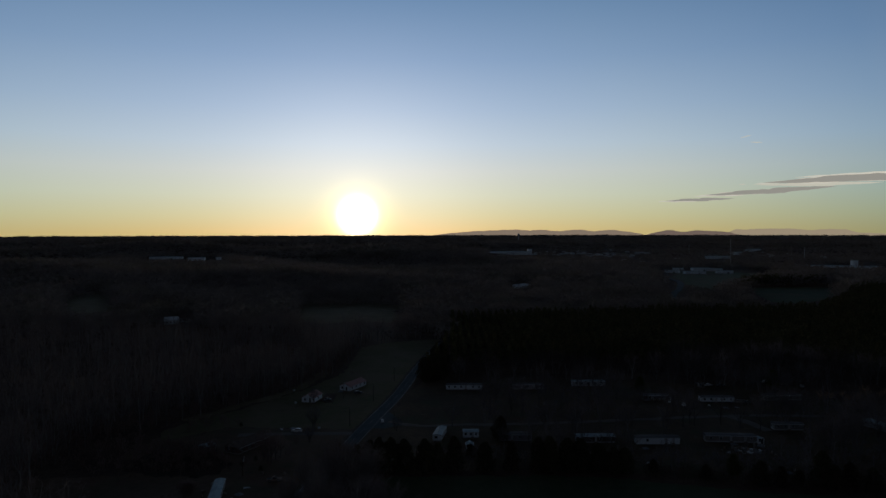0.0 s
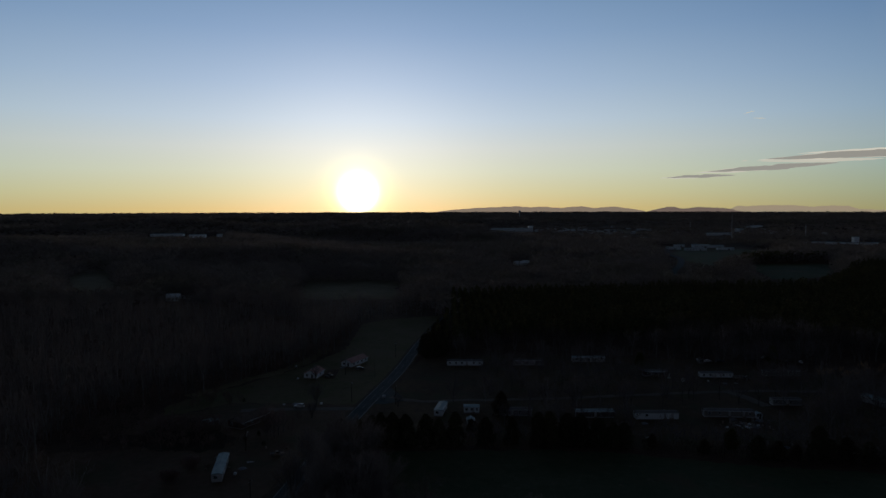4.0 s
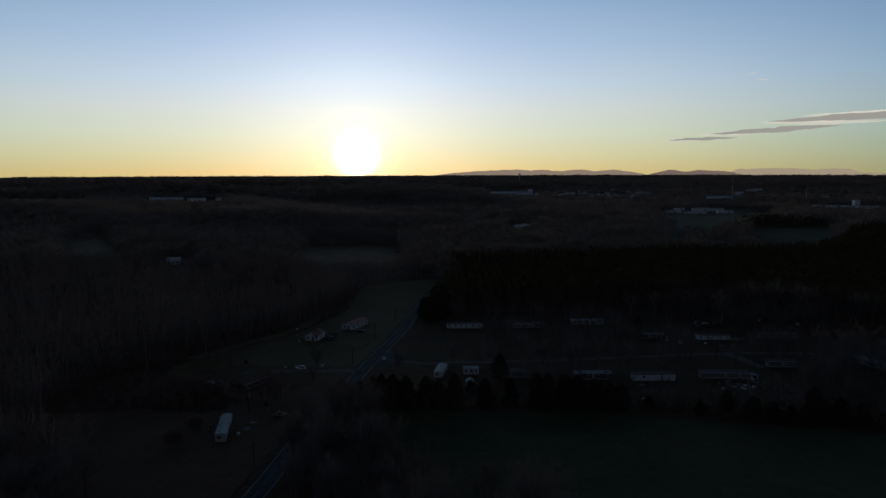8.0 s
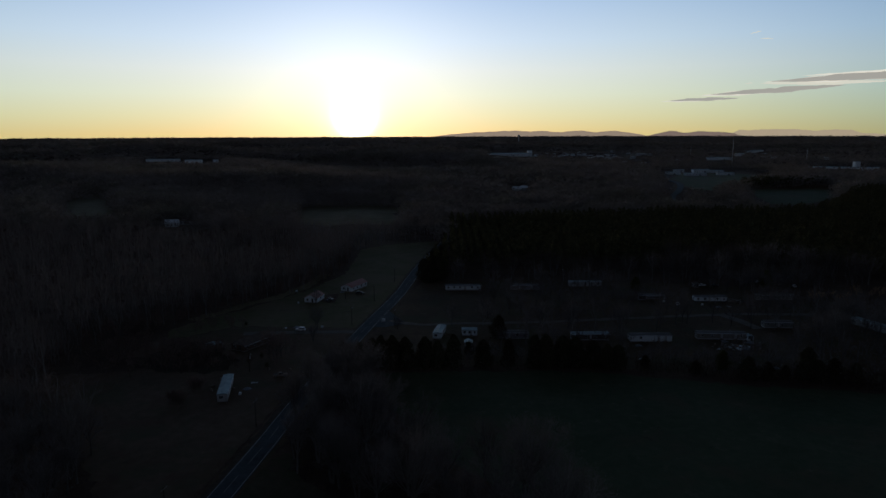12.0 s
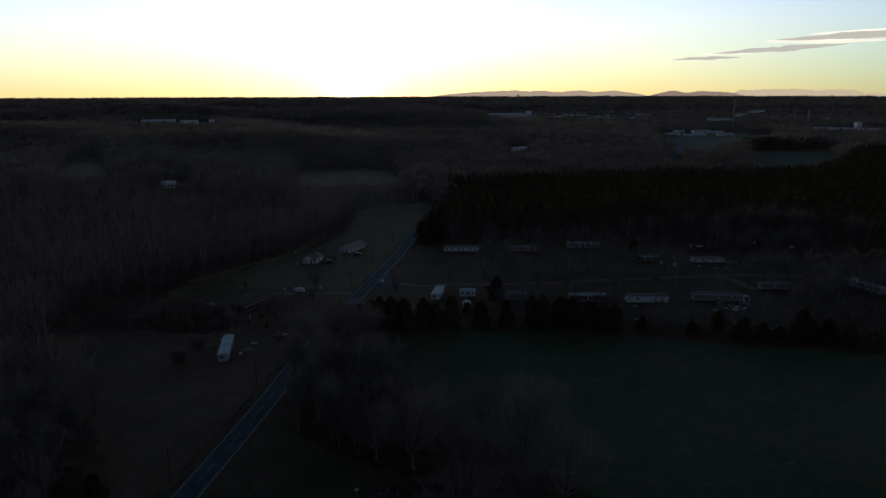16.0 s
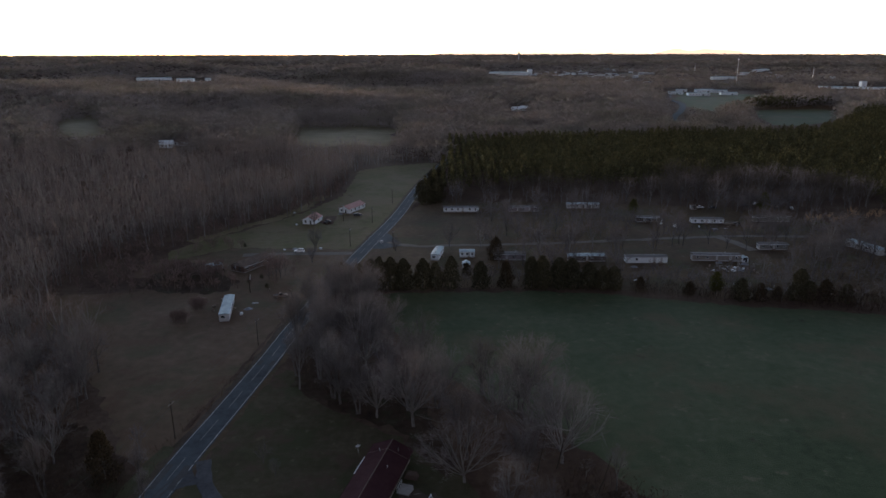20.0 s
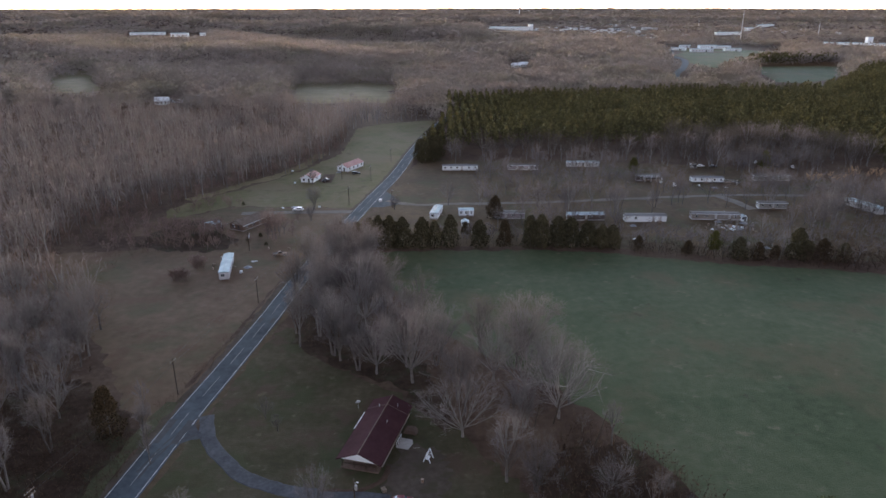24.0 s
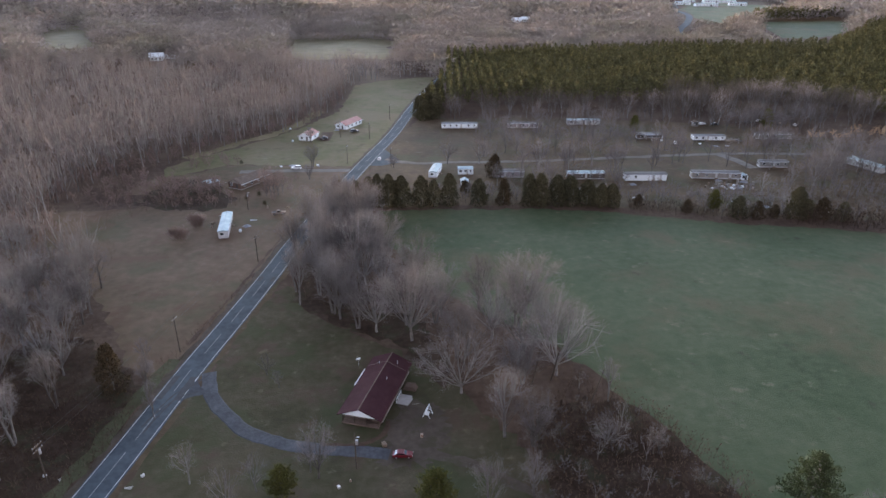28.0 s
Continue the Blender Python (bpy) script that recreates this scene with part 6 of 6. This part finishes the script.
for i in range(34):
    name, label, category, build, material = KINDS[i % 6]
    clutter(name, label, category, 122 + rnd.gauss(2, 5.5), 273 + rnd.gauss(-3, 3.5), rnd.uniform(0, 360), build, material)
for i, (x, y) in enumerate(((-83, 222), (-84, 226), (-72, 219), (-71, 224), (-70, 230), (-82.5, 231), (-68, 243), (-60, 243), (-58, 300), (-70, 300), (-75, 299), (-101, 274), (-99, 270), (-64, 356), (-79, 345), (-59, 370), (154, 346), (157, 341), (160, 348), (151, 338), (136, 339), (143, 335), (149, 336), (20, 371), (88, 380), (100, 346), (118, 346), (83, 272), (79, 255), (82, 252), (141, 240), (150, 237), (-86, 372), (128, 244), (118, 250), (122, 247), (-4, 108), (-11.5, 105.5))):
    name, label, category, build, material = KINDS[(i * 5 + 1) % 6]
    clutter(name, label, category, x, y, i * 47 % 360, build, material)
for name, label, category, build, material, x, y in (("board_pile", "pale boards lying beside the road", "board pile", boards, M_CONCRETE, -58, 94), ("grey_bin", "pale grey plastic bin in roadside grass", "bin", crate, M_OFFWHITE, -56.5, 97), ("grey_bin", "pale grey plastic bin under the pole", "bin", crate, M_OFFWHITE, -75, 97), ("board_pile", "pale boards lying under the pole", "board pile", boards, M_CONCRETE, -71.5, 96), ("grey_bin", "pale grey plastic bin on the lower lawn", "bin", crate, M_OFFWHITE, -19, 94), ("steel_barrel", "rusty steel barrel on the lower lawn", "barrel", barrel, M_RUSTY, -17, 95.5), ("board_pile", "pale boards lying beside the patio", "board pile", boards, M_CONCRETE, -5.6, 119), ("board_pile", "pale boards in the hedgerow", "board pile", boards, M_CONCRETE, 150, 238), ("old_appliance", "discarded white appliance in the hedgerow", "appliance", appliance, M_CONCRETE, 131, 246), ("board_pile", "pale boards in the hedgerow", "board pile", boards, M_CONCRETE, 122, 252)):
    clutter(name, label, category, x, y, (x * 31) % 180, build, material).scale = (0.6, 0.6, 0.6)


def carport(x, y, turn):
    ob = thing("carport", "blue-grey metal carport beside the brick house", "carport", pose(x, y, 0, 0, 0, turn))
    part("roof", prism([(-2.4, 2.3), (0, 2.9), (2.4, 2.3), (2.4, 2.22), (0, 2.82), (-2.4, 2.22)], 5.6), M_ROOF_PALE, ob)
    for px in (-2.2, 2.2):
        for py in (-2.6, 0, 2.6):
            part("post", box(0.1, 0.1, 2.3, px, py, 0), M_STEEL, ob)


carport(-98.5, 270, -40)
shed = gable_house("white_utility_shed", "small white utility shed by the tan mobile home", 133.5, 279, 0, 2.4, 3, 2.0, 2.6, M_WHITE, M_ROOF_PALE, None, 0.1, 1, "shed")
# wooden deck of the white mobile home
def deck(x, y, label):
    ob = thing("deck", label, "deck", pose(x, y, 0, 0, 0, -3))
    part("boards", box(6, 3, 0.12, 0, 0, 0.7), M_WOOD, ob)
    for i in range(4):
        for s in (-1, 1):
            part("post", box(0.12, 0.12, 1.75, -2.9 + i * 1.93, s * 1.42, 0), M_WOOD, ob)
    for s in (-1, 1):
        part("rail", box(6, 0.1, 0.1, 0, s * 1.42, 1.7), M_OFFWHITE, ob)
    part("stair", box(1.2, 1.0, 0.35, 0, -2.0, 0), M_WOOD, ob)


deck(153.8, 343.5, "weathered wooden deck at the end of a mobile home")


# ---- the far town ----
def block(label, x, y, turn, w, d, h, wall, roof, bays=6, name="factory_building", category="building"):
    ob = thing(name, label, category, pose(x, y, land(x, y) - 0.5, 0, 0, turn), "far town buildings")
    part("wall", box(w, d, h + 0.5, 0, 0, 0), wall, ob)
    part("roof", prism([(-d / 2 - 0.4, h + 0.5), (-d / 2 - 0.4, h + 0.9), (0, h + 0.9 + d * 0.05), (d / 2 + 0.4, h + 0.9), (d / 2 + 0.4, h + 0.5)], w + 0.8, pose(0, 0, 0, 0, 0, 90)), roof, ob)
    for i in range(bays):
        part("window", box(w / bays * 0.3, 0.2, min(0.9, h * 0.2), -w / 2 + w * (i + 0.5) / bays, -d / 2 - 0.06, h * 0.45), M_GLASS, ob)
    part("door", box(min(3, w * 0.1), 0.22, min(3, h * 0.6), w * 0.18, -d / 2 - 0.09, 0.5), M_DARK, ob)
    return ob


for label, x, y, turn, w, d, h in (
        ("row of white trailers in a far yard", 495.5, 1406, 0, 22, 5, 4.5),
        ("white factory shed with a pale roof", 450, 1308, -38, 27, 10, 4.5),
        ("broad white factory hall with pale roof", 534, 1385, 0, 34, 16, 5.5),
        ("long low white warehouse by pasture", 481, 1274, 0, 40, 12, 4.5),
        ("long white factory hall with pale roof", 562, 1380, -4, 30, 14, 4.5),
        ("pair of white factory sheds", 547, 1295, -3, 31, 10, 5),
        ("long grey warehouse in town", 724, 1757, 0, 62, 16, 6),
        ("tall white storage hall in town", 868, 1965, 20, 24, 18, 8),
        ("long pale factory roof", 1040, 2240, 45, 110, 20, 6)):
    block(label, x, y, turn, w, d, h, M_WHITE, M_ROOF_PALE, 3 if w < 20 else 7)
for label, x, y, turn, w, d, h in (
        ("white warehouse at the town edge", 884, 1384, -8, 36, 14, 5),
        ("long low pale mill building", 830, 1436, -30, 120, 16, 4),
        ("long white textile mill", 192, 2080, 0, 118, 30, 8),
        ("white wing of a textile mill", 256, 2075, 0, 30, 24, 9),
        ("square white mill tower", 269, 2110, 0, 14, 14, 17),
        ("square white silo block", 891, 1440, 0, 11, 10, 13),
        ("pale factory hall among far woods", -764, 1804, 10, 85, 20, 6),
        ("white factory hall among far woods", -655, 1734, 8, 42, 18, 8),
        ("white shed among far woods", -620, 1800, 8, 14, 10, 7)):
    block(label, x, y, turn, w, d, h, M_WHITE, M_ROOF_PALE, 3 if w < 20 else 7)


def far_house(x, y, turn, wall, label="small pale house far off in the town", roof=None):
    ob = thing("town_house", label, "house", pose(x, y, land(x, y), 0, 0, turn), "far town houses")
    part("wall", box(12, 9, 4.5, 0, 0, -0.4), wall, ob)
    part("roof", prism([(-5.2, 4.0), (0, 7.2), (5.2, 4.0)], 13, pose(0, 0, 0, 0, 0, 90)), roof or (M_OFFWHITE if (x + y) % 2 < 1 else M_ROOF_BROWN), ob)
    for k in (-3.5, 0, 3.5):
        part("window", box(1.4, 0.2, 1.5, k, -4.55, 1.5), M_GLASS, ob)


rnd = random.Random(5)
for x, y, n, sx, sy in ((400, 2090, 16, 45, 70), (465, 2050, 16, 25, 50), (590, 2075, 8, 30, 40), (520, 1800, 10, 40, 90), (300, 2100, 10, 30, 40), (430, 2400, 8, 60, 120), (960, 1900, 8, 60, 100)):
    for i in range(n):
        far_house(x + rnd.gauss(0, sx), y + rnd.gauss(0, sy), rnd.uniform(-50, 50), rnd.choice((M_WHITE, M_WHITE, M_OFFWHITE, M_TAN)))
far_house(108, 992, 20, M_WHITE, "white farmhouse in the woods", M_WHITE)
far_house(122, 1003, -20, M_OFFWHITE, "white outbuilding in the woods", M_WHITE)
far_house(-267, 640, 15, M_WHITE, "white house hidden among bare trees", M_WHITE)
far_house(-258, 655, -15, M_OFFWHITE, "pale outbuilding among bare trees")


def mast(x, y, h, w, label, name="radio_mast"):
    ob = thing(name, label, "radio mast", pose(x, y, land(x, y)), "radio masts")
    for i in range(3):
        a = i * 2.094
        part("leg", rod((w * math.cos(a), w * math.sin(a), 0), (w * 0.45 * math.cos(a), w * 0.45 * math.sin(a), h), 0.35, 0.25, 5), M_STEEL, ob)
    for i in range(10):
        z = h * (i + 0.5) / 10
        k = w * (1 - 0.55 * (i + 0.5) / 10)
        part("brace", box(1.8 * k, 1.6 * k, 0.3, 0, 0, z), M_STEEL, ob)
    part("antenna", rod((0, 0, h), (0, 0, h + 6), 0.25), M_STEEL, ob)
    for i in range(3):
        a = i * 2.094 + 0.5
        part("panel_antenna", box(0.5, 0.8, 2.4, w * 0.8 * math.cos(a), w * 0.8 * math.sin(a), h - 3), M_OFFWHITE, ob)


mast(670, 1552, 60, 0.95, "tall pale lattice radio mast")
mast(757, 2052, 26, 1.1, "short lattice mast in town")
mast(898, 1653, 26, 1.1, "short lattice mast in town")


def water_tower(x, y, h):
    ob = thing("water_tower", "white water tower on a slim stem", "water tower", pose(x, y, land(x, y)))
    part("stem", rod((0, 0, 0), (0, 0, h), 2.2, 1.6, 12), M_WHITE, ob)
    bm = bmesh.new()
    bmesh.ops.create_uvsphere(bm, u_segments=18, v_segments=10, radius=6, matrix=pose(0, 0, h + 3) @ Matrix.Diagonal((1, 1, 0.75, 1)))
    part("tank", bm, M_WHITE, ob, smooth=True)


water_tower(390, 3518, 34)


# ---- cloud streaks low in the evening sky ----
# cloud tones and their sunlit rims are set as emitted colours
M_CLOUD = glow("glowing_cloud", (0.58, 0.56, 0.5), 1.0)
M_CLOUD_EDGE = glow("glowing_cloud_edge", (1.2, 1.14, 0.97), 1.0)
M_CLOUD_VEIL = glow("glowing_thin_veil", (1.05, 1.02, 0.86), 1.0)


def cloud_streak(az1, el1, az2, el2, thick, seed, material, label, r=4700, bow=0.0):
    """A long lens of cloud between two bearings, thickest in the middle and frayed above."""
    bm = bmesh.new()
    n, rows = 90, []
    for i in range(n + 1):
        k = i / n
        a, e = radians(az1 + (az2 - az1) * k), el1 + (el2 - el1) * k + bow * 4 * k * (1 - k)
        t = thick * max(0.0, math.sin(math.pi * k)) ** 0.85 * (0.9 + 0.35 * noise.noise((k * 6, seed, 0)))
        e += 0.03 * noise.noise((k * 5, seed, 7))
        row = []
        for h, dr in ((-t * (0.5 + 0.12 * noise.noise((k * 25, seed, 9))), 0), (0, -8), (t * (0.5 + 0.2 * noise.noise((k * 17, seed, 3))), 0), (0, 8)):
            row.append(bm.verts.new(((r + dr) * math.sin(a), (r + dr) * math.cos(a), 90 + r * math.tan(radians(e + h)))))
        rows.append(row)
    for p, q in zip(rows, rows[1:]):
        for i in range(4):
            bm.faces.new((p[i], p[(i + 1) % 4], q[(i + 1) % 4], q[i]))
    return tagged(part("cloud", bm, material), label, "cloud", kind="structure")


for az1, el1, az2, el2, thick, bow in ((18.3, 2.5, 23.6, 2.6, 0.26, 0.03), (21.4, 2.92, 30.6, 3.36, 0.42, 0.0), (25.6, 3.78, 42, 3.95, 0.62, 0.09)):
    cloud_streak(az1, el1, az2, el2, thick, 11, M_CLOUD, "long thin grey cloud streak above the mountains", bow=bow)
    cloud_streak(az1 - 0.5, el1 - 0.04, az2 - 1.0, el2 - 0.06, thick * 0.9, 17, M_CLOUD_EDGE, "bright frayed edge of a thin cloud", 4730, bow)
cloud_streak(20.4, 2.86, 24.5, 2.86, 0.10, 21, M_CLOUD_EDGE, "bright frayed edge of a thin cloud", 4735)
cloud_streak(27.8, 4.12, 39, 4.2, 0.26, 23, M_CLOUD_EDGE, "bright frayed edge of a thin cloud", 4735, 0.05)
cloud_streak(24.9, 3.68, 33.5, 3.56, 0.30, 25, M_CLOUD_VEIL, "pale veil between two cloud streaks", 4745, -0.06)
for az1, el1, az2, el2 in ((24.0, 7.35, 24.75, 7.5), (24.7, 6.98, 25.55, 6.9), (23.9, 3.7, 24.4, 3.72)):
    cloud_streak(az1, el1, az2, el2, 0.07, 5, M_CLOUD_VEIL, "tiny pale wisp of high cloud")
